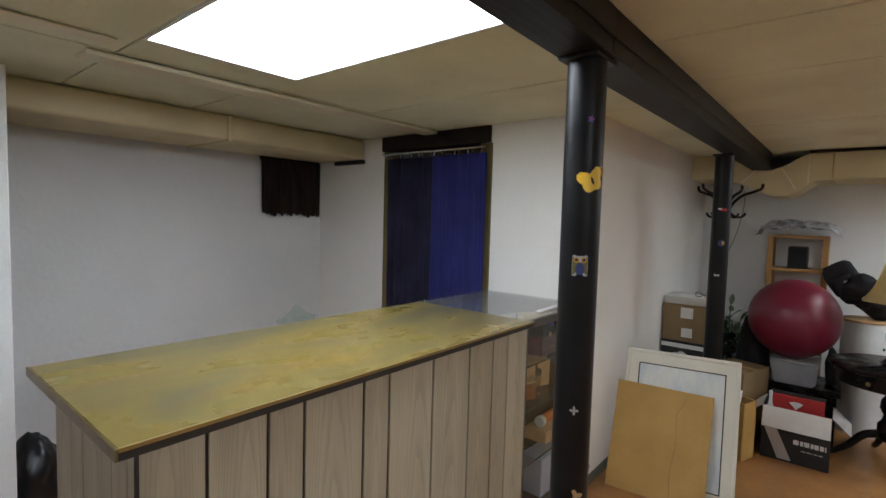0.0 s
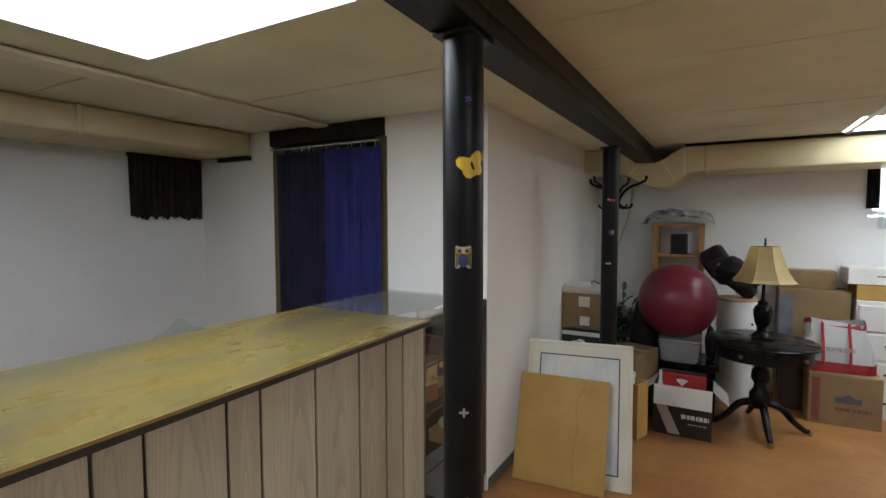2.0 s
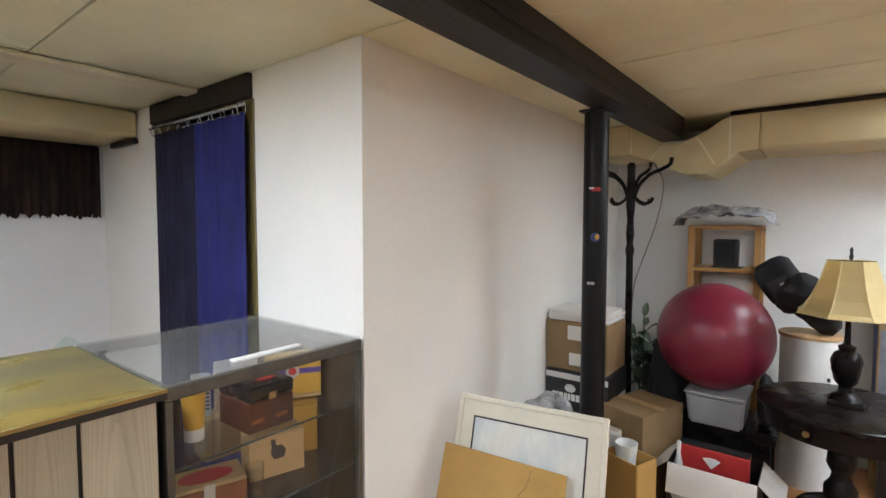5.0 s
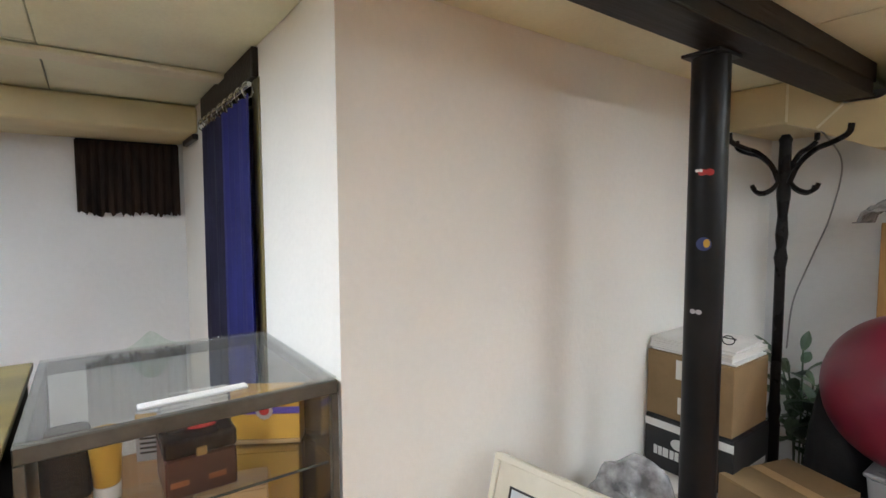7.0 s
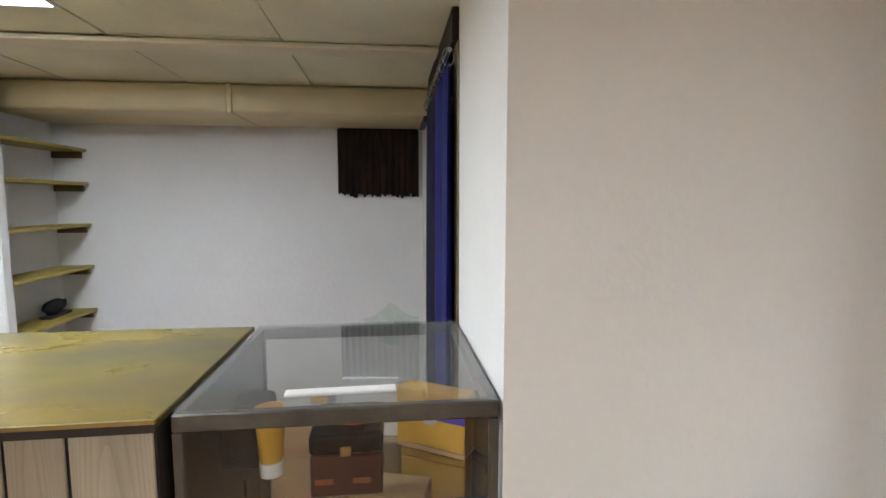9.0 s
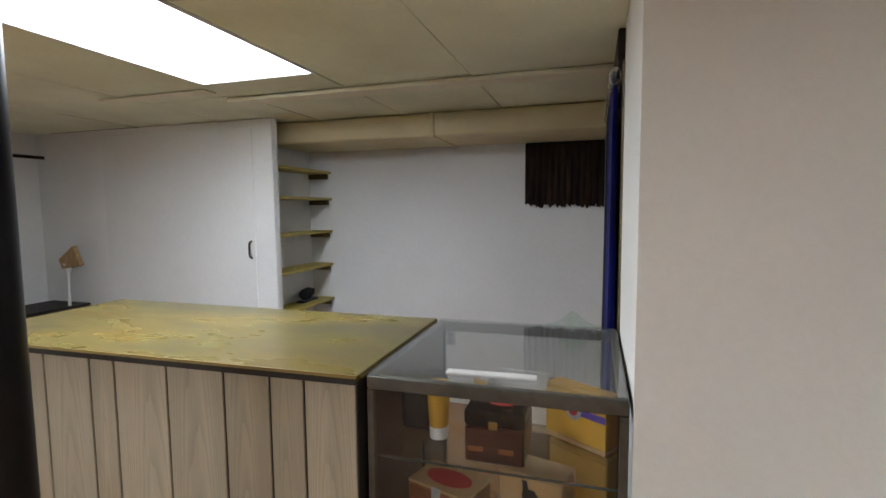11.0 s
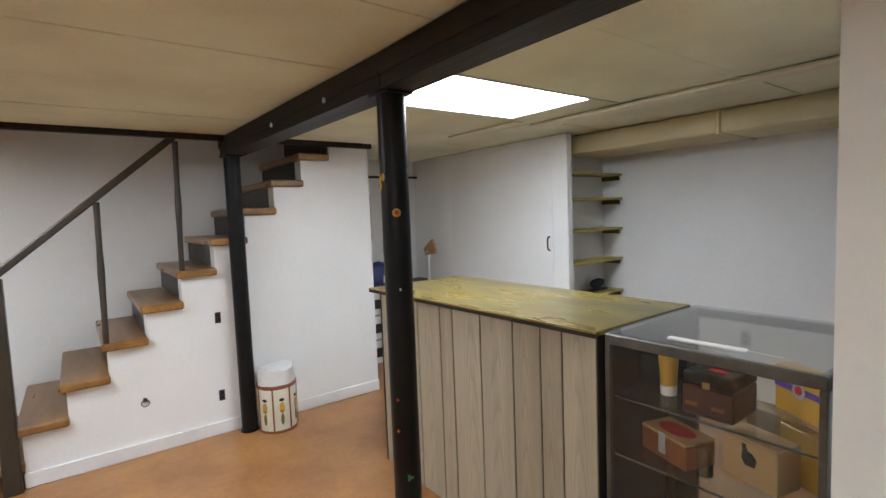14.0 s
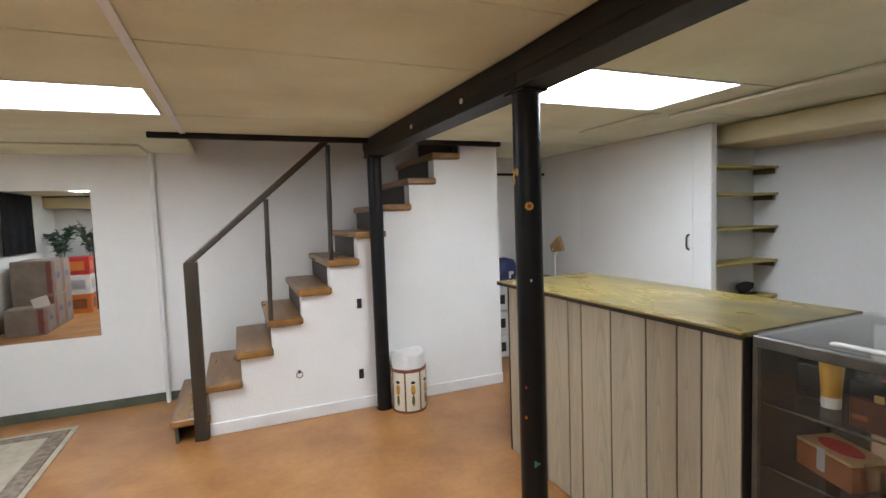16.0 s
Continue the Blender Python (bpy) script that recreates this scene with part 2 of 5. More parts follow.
CLEARPL = mat("translucent grey plastic", (0.36, 0.37, 0.38), (0.30, 0.31, 0.32), scale=6, rough=0.3, bump=0.04, spread=0.06)
WHITEPL = mat("white plastic", (0.70, 0.70, 0.68), (0.62, 0.62, 0.60), scale=6, rough=0.35, bump=0.03, spread=0.04)
RED = plain("red print", (0.42, 0.025, 0.025), 0.5)
BLUEP = plain("navy print", (0.035, 0.05, 0.16), 0.5)
BLACKP = plain("black print", (0.015, 0.015, 0.016), 0.5)
WHITEP = plain("white print", (0.72, 0.72, 0.70), 0.5)
OLIVE = plain("olive print", (0.14, 0.13, 0.03), 0.5)
YELLOW = plain("yellow card", (0.55, 0.31, 0.035), 0.5)
PURPLE = plain("violet print", (0.09, 0.06, 0.33), 0.5)
MAROON = mat("maroon stained wood", (0.055, 0.014, 0.010), (0.035, 0.010, 0.008), scale=8, rough=0.35, bump=0.05, spread=0.15)
CEDAR = mat("red-brown cedar", (0.24, 0.085, 0.03), (0.17, 0.055, 0.02), scale=8, rough=0.5, bump=0.06, stretch=(1, 0.2, 1), spread=0.15)
TAN = mat("pale tan leatherette", (0.46, 0.30, 0.14), (0.40, 0.255, 0.115), scale=6, rough=0.6, bump=0.06, spread=0.08)
CHROME = plain("chrome", (0.6, 0.6, 0.6), 0.2, 1.0)
SILVER = plain("silver print", (0.5, 0.5, 0.52), 0.35, 0.5)
ORANGE = plain("orange print", (0.55, 0.16, 0.03), 0.5)
GREENP = plain("green print", (0.05, 0.22, 0.09), 0.5)
TEAL = mat("teal plastic wrap", (0.03, 0.26, 0.22), (0.05, 0.34, 0.28), scale=12, rough=0.4, bump=0.2, spread=0.1)
FILM = mat("crumpled clear film", (0.50, 0.51, 0.53), (0.16, 0.16, 0.17), scale=16, rough=0.22, bump=0.6, fine=40, spread=0.2)
LEAF = mat("dark green leaf", (0.045, 0.09, 0.04), (0.10, 0.14, 0.09), scale=12, rough=0.45, bump=0.08, spread=0.15, vary=0.2)
SHEER = mat("white net curtain", (0.80, 0.81, 0.84), (0.72, 0.73, 0.77), scale=20, rough=0.9, bump=0.2, spread=0.05)
_n, _l = SHEER.node_tree.nodes, SHEER.node_tree.links
_tr, _cl, _m1, _m2 = _n.new("ShaderNodeBsdfTranslucent"), _n.new("ShaderNodeBsdfTransparent"), _n.new("ShaderNodeMixShader"), _n.new("ShaderNodeMixShader")
_tr.inputs[0].default_value = (0.85, 0.87, 0.92, 1)
_m1.inputs[0].default_value, _m2.inputs[0].default_value = 0.5, 0.25
_l.new(_n["Principled BSDF"].outputs[0], _m1.inputs[1]), _l.new(_tr.outputs[0], _m1.inputs[2])
_l.new(_m1.outputs[0], _m2.inputs[1]), _l.new(_cl.outputs[0], _m2.inputs[2])
_l.new(_m2.outputs[0], _n["Material Output"].inputs[0])
GREENGREY = mat("grey-green floor border paint", (0.11, 0.125, 0.09), (0.075, 0.085, 0.06), scale=5, rough=0.6, bump=0.1, spread=0.12)
RUGM = mat("beige pile rug", (0.50, 0.44, 0.34), (0.42, 0.36, 0.27), scale=14, rough=0.95, bump=0.5, fine=160, spread=0.15)
RUGB = mat("grey-brown rug border", (0.17, 0.13, 0.10), (0.30, 0.25, 0.19), scale=24, rough=0.95, bump=0.5, fine=160, spread=0.2)
DIFFUSER = glow("white light diffuser", (0.966, 0.962, 1.0), LAMP)
DIFFUSER_OLD = glow("ageing light diffuser", (0.955, 0.97, 0.99), LAMP * 0.8)
DAYLIGHT = glow("overcast daylight", (0.90, 0.95, 1.0), 9.0)
GLOSSDARK = mat("dark polished case side", (0.035, 0.028, 0.022), (0.06, 0.048, 0.035), scale=6, rough=0.16, bump=0.03, spread=0.2)
GREYBOX = mat("dusty grey-brown cardboard", (0.25, 0.205, 0.165), (0.19, 0.155, 0.125), scale=5, rough=0.85, bump=0.08, fine=80, spread=0.1)
MUTED = plain("faded red print", (0.20, 0.060, 0.045), 0.6)
FADEDNAVY = plain("faded navy print", (0.085, 0.085, 0.12), 0.6)
GLASSEDGE = plain("grey-green glass edge", (0.05, 0.058, 0.052), 0.25)
GOLDCARD = mat("glossy golden card", (0.50, 0.29, 0.045), (0.42, 0.24, 0.04), scale=5, rough=0.22, bump=0.05, spread=0.06)
STICKY = plain("bright yellow sticker", (0.72, 0.47, 0.03), 0.4)
GROUND = mat("garden ground", (0.10, 0.12, 0.06), (0.16, 0.14, 0.10), scale=0.8, rough=0.95, bump=0.3, spread=0.2)


# ---- mesh helpers ----
def link(name, bm, m, parent=None, label="", smooth=False):
    me = bpy.data.meshes.new(name)
    bmesh.ops.recalc_face_normals(bm, faces=bm.faces)
    if smooth:
        for f in bm.faces:
            f.smooth = True
        for e in bm.edges:
            if len(e.link_faces) == 2 and e.calc_face_angle(0) > 0.7:
                e.smooth = False
    bm.to_mesh(me)
    bm.free()
    me.materials.append(m)
    ob = new(name, me)
    if parent:
        ob.parent = parent
    if label:
        ob["label"] = label
    return ob


part = link


def thing(name, label, category, at=(0, 0, 0), group="", turn=0):
    ob = new(name)
    ob.empty_display_size = 0.05
    ob.matrix_basis = pose(*at, 0, 0, turn)
    return tagged(ob, label, category, group)


def structure(ob, label="", category=""):
    return tagged(ob, label, category, kind="structure")


def quads(bm, vs, fs):
    v = [bm.verts.new(p) for p in vs]
    return [bm.faces.new([v[i] for i in f]) for f in fs]


CUBE = [(0, 2, 3, 1), (4, 5, 7, 6), (0, 1, 5, 4), (2, 6, 7, 3), (0, 4, 6, 2), (1, 3, 7, 5)]


def box(x0, x1, y0, y1, z0, z1, bevel=0.0, bm=None, seg=1):
    b = bmesh.new()
    quads(b, [(x, y, z) for x in (x0, x1) for y in (y0, y1) for z in (z0, z1)], CUBE)
    bmesh.ops.recalc_face_normals(b, faces=b.faces)
    if bevel:
        bmesh.ops.bevel(b, geom=b.edges[:], offset=bevel, segments=seg, affect="EDGES", profile=0.5)
    return merge(bm, b)


def merge(bm, b, m=None):
    if m is not None:
        b.transform(m)
    if bm is None:
        return b
    me = bpy.data.meshes.new("tmp")
    b.to_mesh(me)
    b.free()
    bm.from_mesh(me)
    bpy.data.meshes.remove(me)
    return bm


def lathe(profile, seg=24, at=(0, 0, 0), bm=None):
    b = bmesh.new()
    rings = [[b.verts.new((at[0] + r * math.cos(2 * math.pi * i / seg), at[1] + r * math.sin(2 * math.pi * i / seg), at[2] + z)) for i in range(seg)] for r, z in profile]
    for a, c in zip(rings, rings[1:]):
        for i in range(seg):
            b.faces.new((a[i], a[(i + 1) % seg], c[(i + 1) % seg], c[i]))
    b.faces.new(rings[0][::-1]), b.faces.new(rings[-1])
    return merge(bm, b)


def tube(points, r, seg=8, bm=None, radii=None):
    b = bmesh.new()
    P = [Vector(p) for p in points]
    rings, up = [], Vector((0.3, 0.2, 0.93))
    for i, p in enumerate(P):
        d = (P[min(i + 1, len(P) - 1)] - P[max(i - 1, 0)]).normalized()
        a = d.cross(up)
        a = (a if a.length > 1e-3 else d.cross(Vector((1, 0, 0)))).normalized()
        c = d.cross(a)
        q = radii[i] if radii else r
        rings.append([b.verts.new(p + q * (math.cos(2 * math.pi * k / seg) * a + math.sin(2 * math.pi * k / seg) * c)) for k in range(seg)])
    for u, v in zip(rings, rings[1:]):
        for k in range(seg):
            b.faces.new((u[k], u[(k + 1) % seg], v[(k + 1) % seg], v[k]))
    b.faces.new(rings[0][::-1]), b.faces.new(rings[-1])
    return merge(bm, b)


def curve(points, n=6):
    """Points of a smooth line through the given ones."""
    P = [Vector(p) for p in points]
    P = [2 * P[0] - P[1]] + P + [2 * P[-1] - P[-2]]
    out = []
    for i in range(1, len(P) - 2):
        for k in range(n):
            t = k / n
            a, b, c, d = P[i - 1:i + 3]
            out.append(0.5 * (2 * b + (c - a) * t + (2 * a - 5 * b + 4 * c - d) * t * t + (3 * b - a - 3 * c + d) * t ** 3))
    return out + [P[-2]]


def slab(outline, z0, z1, bm=None):
    """A flat shape of some thickness from its outline in x and y."""
    b = bmesh.new()
    lo, hi = [b.verts.new((x, y, z0)) for x, y in outline], [b.verts.new((x, y, z1)) for x, y in outline]
    b.faces.new(lo[::-1]), b.faces.new(hi)
    n = len(outline)
    for i in range(n):
        b.faces.new((lo[i], lo[(i + 1) % n], hi[(i + 1) % n], hi[i]))
    return merge(bm, b)


def disc(r, n=20, sx=1.0, sy=1.0, cx=0.0, cy=0.0):
    return [(cx + r * sx * math.cos(2 * math.pi * i / n), cy + r * sy * math.sin(2 * math.pi * i / n)) for i in range(n)]

# ---- the setting ----
H = 1.975           # ceiling
WX, EX, NY, SY = -2.9, 3.85, 7.35, 0.83
CY, CX = 4.87, -0.645   # the curtained wall and the closet's side

structure(link("floor", box(WX - 0.1, EX + 0.1, 0.2, NY + 0.1, -0.1, 0.0), FLOOR), "terracotta-orange painted concrete floor, mottled and worn", "floor")
structure(link("ground", box(-60, 60, -60, 60, -0.3, -0.12), GROUND), "garden ground outside the basement", "ground")
structure(link("wall_west", box(WX - 0.12, WX, 2.5, CY + 0.1, 0, H + 0.1), GREY), "cool white painted masonry wall", "wall")

bm = box(WX, -2.165 + 0.02, CY, CY + 0.1, 0, H + 0.1)
box(-1.277 - 0.02, CX, CY, CY + 0.1, 0, H + 0.1, bm=bm)
box(-2.145, -1.297, CY, CY + 0.1, H - 0.02, H + 0.1, bm=bm)
structure(link("wall_curtain", bm, CREAM), "white painted wall with a curtained doorway", "wall")
structure(link("wall_closet", box(CX - 0.1, CX, CY + 0.1, NY, 0, H + 0.1), CREAM), "off-white painted partition with faint uneven patches", "wall")
structure(link("wall_store", box(-2.3, CX - 0.1, CY + 1.0, CY + 1.1, 0, H + 0.1), CREAM), "dim wall behind the curtained doorway", "wall")
structure(link("wall_store_side", box(-2.4, -2.3, CY + 0.1, CY + 1.1, 0, H + 0.1), CREAM), "dim side wall behind the curtained doorway", "wall")

# north wall with the high window
WIN = (1.32, 2.12, 1.42, 1.84)
bm = box(WX, WIN[0], NY, NY + 0.25, 0, H + 0.1)
box(WIN[1], EX, NY, NY + 0.25, 0, H + 0.1, bm=bm)
box(WIN[0], WIN[1], NY, NY + 0.25, 0, WIN[2], bm=bm)
box(WIN[0], WIN[1], NY, NY + 0.25, WIN[3], H + 0.1, bm=bm)
structure(link("wall_north", bm, GREY), "cool white painted masonry wall with a small high window", "wall")
# east wall with its window
WE = (5.15, 6.05, 1.15, 1.75)
bm = box(EX, EX + 0.25, 0.2, WE[0], 0, H + 0.1)
box(EX, EX + 0.25, WE[1], NY, 0, H + 0.1, bm=bm)
box(EX, EX + 0.25, WE[0], WE[1], 0, WE[2], bm=bm)
box(EX, EX + 0.25, WE[0], WE[1], WE[3], H + 0.1, bm=bm)
structure(link("wall_east", bm, WHITE), "white painted wall with a curtained window", "wall")
structure(link("wall_south", box(1.38, EX, SY - 0.12, SY, 0, H + 0.1), WHITE), "white painted wall with a mirror", "wall")
structure(link("wall_stairwell", box(-2.3, 1.38, SY - 0.12, SY + 0.006, 0, 3.2), WHITE), "white painted wall rising behind the stairs", "wall")
structure(link("corner_pipe", tube([(1.385, SY + 0.05, 0), (1.385, SY + 0.05, 1.99)], 0.018, 10), TRIMWHITE, smooth=True), "white painted pipe in the wall's corner", "pipe")

# stairs: ten treads rise towards the west; the enclosed side is stepped under the treads
RUN, RISE, T0X, T0Z = 0.2075, 0.193, 1.0435, 0.105
def tread_x(k):
    return T0X - RUN * (k - 1)
def tread_z(k):
    return T0Z + RISE * (k - 1)
outline = [(-1.17, 0.0), (tread_x(2) + RUN, 0.0)]
for k in range(2, 11):
    outline += [(tread_x(k) + RUN, tread_z(k)), (tread_x(k), tread_z(k))]
bm = slab(outline + [(tread_x(10), H - 0.004), (-1.17, H - 0.004)], 0, 0.115)
bm.transform(pose(0, 1.735, 0, 90, 0, 0))
structure(link("wall_stair", bm, WHITE), "white boarded wall enclosing the underside of the stairs", "wall")
structure(link("wall_stair_end", box(-1.17, -1.08, SY + 0.006, 1.62, 0, H - 0.004), WHITE), "white wall closing the end of the stairs", "wall")

# white closet wall beside the shelved nook
structure(link("wall_panel", box(-2.25, -2.2, SY + 0.006, 2.877, 0, H - 0.003), WHITE), "white boarded cupboard wall", "wall")
structure(link("wall_nook", box(WX, -2.25, 2.59, 2.69, 0, H - 0.003), GREY), "cool white wall behind the shelves", "wall")

# ceiling: panels with open joints, on a dark deck
LAMPS = [(-1.425, -0.19, 3.09, 3.665), (1.125, 2.33, 2.36, 2.905), (1.035, 2.24, 6.19, 6.765), (1.895, 3.10, 5.11, 5.66)]
HOLE = (-1.08, 1.30, SY, 1.80)
bm = bmesh.new()
YE = [SY, 1.80, 2.36, 2.905, 3.49, 4.06, 4.58, 5.11, 5.66, 6.19, 6.765, NY]
YW = [SY, 1.80, 2.50, 3.09, 3.665, 4.27, CY]
def panel(x0, x1, y0, y1, z=H):
    g = random.uniform(0.0015, 0.0035)
    box(x0 + g, x1 - g, y0 + g, y1 - g, z + random.uniform(-0.002, 0.003), z + 0.025, 0.002, bm=bm)
def beam_x(y0, y1):
    return -0.13 - 0.01 * ((y0 + y1) / 2 - 1.81)
for y0, y1 in zip(YE, YE[1:]):
    XE = [beam_x(y0, y1), 1.085, 2.30, 3.5, EX]
    if y0 == 5.11:
        XE = [beam_x(y0, y1), 1.085, 1.895, 3.10, EX]
    for x0, x1 in zip(XE, XE[1:]):
        if y1 <= 1.81 and x0 < 1.0:
            panel(1.30, x1, y0, y1)
        elif y0 == 5.11 and x0 == 1.895:
            pass
        elif y0 in (2.36, 6.19) and x0 == 1.085:
            if y0 == 6.19:
                panel(2.24, x1, y0, y1)
        elif y0 == 2.36 and x0 == 2.30:
            panel(2.33, x1, y0, y1)
        elif y0 == 6.19 and x0 < 0:
            panel(x0, 1.035, y0, y1)
        else:
            panel(x0, x1, y0, y1)
for y0, y1 in zip(YW, YW[1:]):
    if y1 <= 1.81:
        panel(-2.2, -1.17, y0, y1)
        continue
    panel(WX, -1.66, y0, y1)
    if y0 == 3.09:
        panel(-1.66, -1.425, y0, y1)
    else:
        panel(-1.66, beam_x(y0, y1), y0, y1)
panel(1.085, 1.1245, 2.36, 2.905), panel(CX, -0.19, CY, 5.8), panel(CX, -0.19, 5.8, NY), panel(-2.3, CX - 0.1, CY + 0.1, CY + 1.0)
structure(link("ceiling", bm, CEIL), "aged cream ceiling panels with thin open joints", "ceiling")
bm = box(WX - 0.1, HOLE[0] - 0.08, 0.2, NY + 0.1, H + 0.09, H + 0.13)
box(HOLE[1], EX + 0.1, 0.2, NY + 0.1, H + 0.09, H + 0.13, bm=bm)
box(HOLE[0] - 0.08, HOLE[1], HOLE[3], NY + 0.1, H + 0.09, H + 0.13, bm=bm)
structure(link("ceiling_deck", bm, DARKWOOD), "dark timber deck above the ceiling panels", "ceiling")
# stairwell shaft above the ceiling
bm = box(HOLE[0] - 0.1, HOLE[0], SY, 1.9, H, 3.2)
box(HOLE[1], HOLE[1] + 0.1, SY, 1.9, H + 0.03, 3.2, bm=bm)
box(HOLE[0] - 0.1, HOLE[1] + 0.1, 1.83, 1.93, H + 0.03, 3.2, bm=bm)
structure(link("wall_shaft", bm, WHITE), "white walls of the stairwell above the ceiling", "wall")
structure(link("ceiling_shaft", box(HOLE[0] - 0.1, HOLE[1] + 0.1, SY, 1.95, 3.2, 3.25), WHITE), "white ceiling over the stairwell", "ceiling")
structure(link("trim_stairwell", box(HOLE[0] - 0.08, HOLE[1] - 0.02, 1.79, 1.83, H - 0.035, H + 0.03, 0.004), DARKWOOD), "dark timber trim along the stairwell opening", "trim")
structure(link("trim_ceiling", box(-1.785, -1.67, 3.0, CY, H - 0.022, H - 0.003, 0.005), CEILTRIM), "cream batten along the ceiling joint", "trim")
structure(link("trim_ceiling_short", box(-1.555, -1.485, 2.38, 3.04, H - 0.010, H - 0.003, 0.002), CEILTRIM), "thin cream batten along a ceiling joint", "trim")
structure(link("trim_ceiling_joint", box(-1.562, -1.5555, 2.38, 3.04, H - 0.006, H - 0.003), GROOVE), "dark open joint beside the thin batten", "trim")
structure(link("trim_ceiling_east", box(1.068, 1.10, 1.80, 6.82, H - 0.008, H - 0.003, 0.002), TRIMWHITE), "white strip along the ceiling joint", "trim")
structure(link("soffit_east", box(1.40, EX, SY, 1.30, H - 0.022, H - 0.004, 0.004), CEIL), "lowered cream ceiling edge above the mirror wall", "soffit")

# ducts
bm = box(WX, -2.37, 2.69, 3.86, 1.832, H - 0.003, 0.02, seg=3)
box(WX, -2.362, 3.845, 3.875, 1.824, H - 0.003, 0.006, bm=bm)
box(WX, -2.37, 3.86, CY - 0.002, 1.832, H - 0.003, 0.02, bm=bm, seg=3)
structure(link("duct_west", bm, DUCT, smooth=True), "cream painted boxed air duct under the ceiling", "duct")
structure(link("duct_slot", box(-2.69, -2.365, CY - 0.03, CY - 0.003, 1.80, 1.829, 0.003), BLACKPL), "dark slot under the duct's end", "duct")
structure(link("nook_slot", box(-2.40, -2.251, 2.692, 2.70, 1.79, 1.82), BLACKPL), "dark gap above the shelves", "trim")
bm = box(0.25, EX, 6.83, NY, 1.768, H - 0.003, 0.015, seg=3)
box(CX, -0.40, 6.83, NY, 1.79, H - 0.003, 0.015, bm=bm, seg=3)
structure(link("duct_north", bm, DUCT, smooth=True), "cream painted boxed air duct along the wall", "duct")
# the duct dips under the beam in faceted panels
b = bmesh.new()
DIP = [(-0.40, 1.79, 1.972), (-0.29, 1.752, 1.90), (-0.20, 1.70, 1.842), (-0.10, 1.657, 1.842), (0.0, 1.655, 1.885), (0.07, 1.70, 1.935), (0.15, 1.762, 1.965), (0.25, 1.768, 1.972)]
vs = []
for x, z, zt in DIP:
    y = 6.828
    vs += [b.verts.new((x, y, z)), b.verts.new((x, y, zt)), b.verts.new((x, NY, zt)), b.verts.new((x, NY, z))]
for i in range(len(DIP) - 1):
    for k in range(4):
        b.faces.new((vs[4 * i + k], vs[4 * i + (k + 1) % 4], vs[4 * i + 4 + (k + 1) % 4], vs[4 * i + 4 + k]))
b.faces.new(vs[0:4]), b.faces.new(vs[-4:])
structure(link("duct_dip", b, DUCT), "faceted section of the duct dipping under the beam", "duct")
for n, (xa, za, xb, zb) in enumerate(((-0.40, 1.798, -0.40, 1.965), (-0.289, 1.757, -0.205, 1.842), (0.05, 1.70, -0.045, 1.862), (0.118, 1.74, 0.118, 1.945))):
    L_ = math.hypot(xb - xa, zb - za)
    b = box(-0.005, 0.005, -0.0025, 0.0, 0, L_, 0.001)
    b.transform(pose(xa, 6.828, za, 0, math.degrees(math.atan2(xb - xa, zb - za)), 0))
    structure(link("trim_duct_seam_%d" % (n + 1), b, CEILTRIM), "raised folded seam on the dipping duct", "trim")
structure(link("trim_north", box(0.12, EX, 6.80, 6.828, H - 0.02, H - 0.001, 0.003), DARKWOOD), "dark gap strip above the duct", "trim")

# baseboards
bm = box(-1.17, 1.05, 1.735, 1.752, 0, 0.085, 0.004)
structure(link("baseboard", bm, TRIMWHITE), "white skirting along the stair wall", "baseboard")
structure(link("baseboard_south", box(1.30, EX, SY, SY + 0.012, 0, 0.07, 0.003), GREENGREY), "grey-green skirting under the mirror wall", "baseboard")
structure(link("baseboard_closet", box(CX, CX + 0.008, CY + 0.02, NY, 0, 0.06, 0.003), GREENGREY), "grey-green skirting along the partition", "baseboard")

# main beam and its columns: they run a little askew
# two lengths meet over the middle column
beam = thing("ceiling_beam", "long dark-stained boxed timber beam under the ceiling", "beam", (-0.15, 1.81, H))
def beam_length(xa, ya, xb, yb):
    L = math.hypot(xb - xa, yb - ya)
    m = pose(xa + 0.15, ya - 1.81, 0, 0, 0, math.degrees(math.atan2(xa - xb, yb - ya)))
    for name, b in (("casing", box(-0.054, 0.054, 0, L, -0.118, -0.002, 0.004)), ("ledger", box(0.0542, 0.061, 0, L, -0.075, -0.004, 0.002)), ("plate", box(-0.062, 0.062, 0, L, -0.127, -0.1185, 0.002))):
        part(name, b, DARKWOOD, beam).matrix_basis = m
    return m
m_south = beam_length(-0.138, 1.69, -0.187, 3.74)
beam_length(-0.187, 3.741, -0.166, 6.815)
for y in (0.90, 1.513):
    part("plug", lathe([(0.012, 0), (0.012, 0.004), (0.009, 0.006)], 14), WHITEPL, beam, "small white plug").matrix_basis = m_south @ pose(0.0615, y + 0.12, -0.078, 0, 90, 0)


def patch(name, outline, m, parent, ang, z, r, lift=0.0015):
    """A thin sticker bent round a column: outline in metres, facing the angle."""
    b = bmesh.new()
    n = len(outline)
    mx, my = sum(p[0] for p in outline) / n, sum(p[1] for p in outline) / n
    def on(rr, s):
        return [b.verts.new((rr * math.cos(ang + (mx + s * (x - mx)) / r), rr * math.sin(ang + (mx + s * (x - mx)) / r), z + my + s * (y - my))) for x, y in outline]
    rings = [on(r + 0.0003, 1.0), on(r + lift, 1.0), on(r + lift, 0.66), on(r + lift, 0.33)]
    for u, w in zip(rings, rings[1:]):
        for i in range(n):
            b.faces.new((u[i], u[(i + 1) % n], w[(i + 1) % n], w[i]))
    b.faces.new(rings[-1])
    return part(name, b, m, parent)


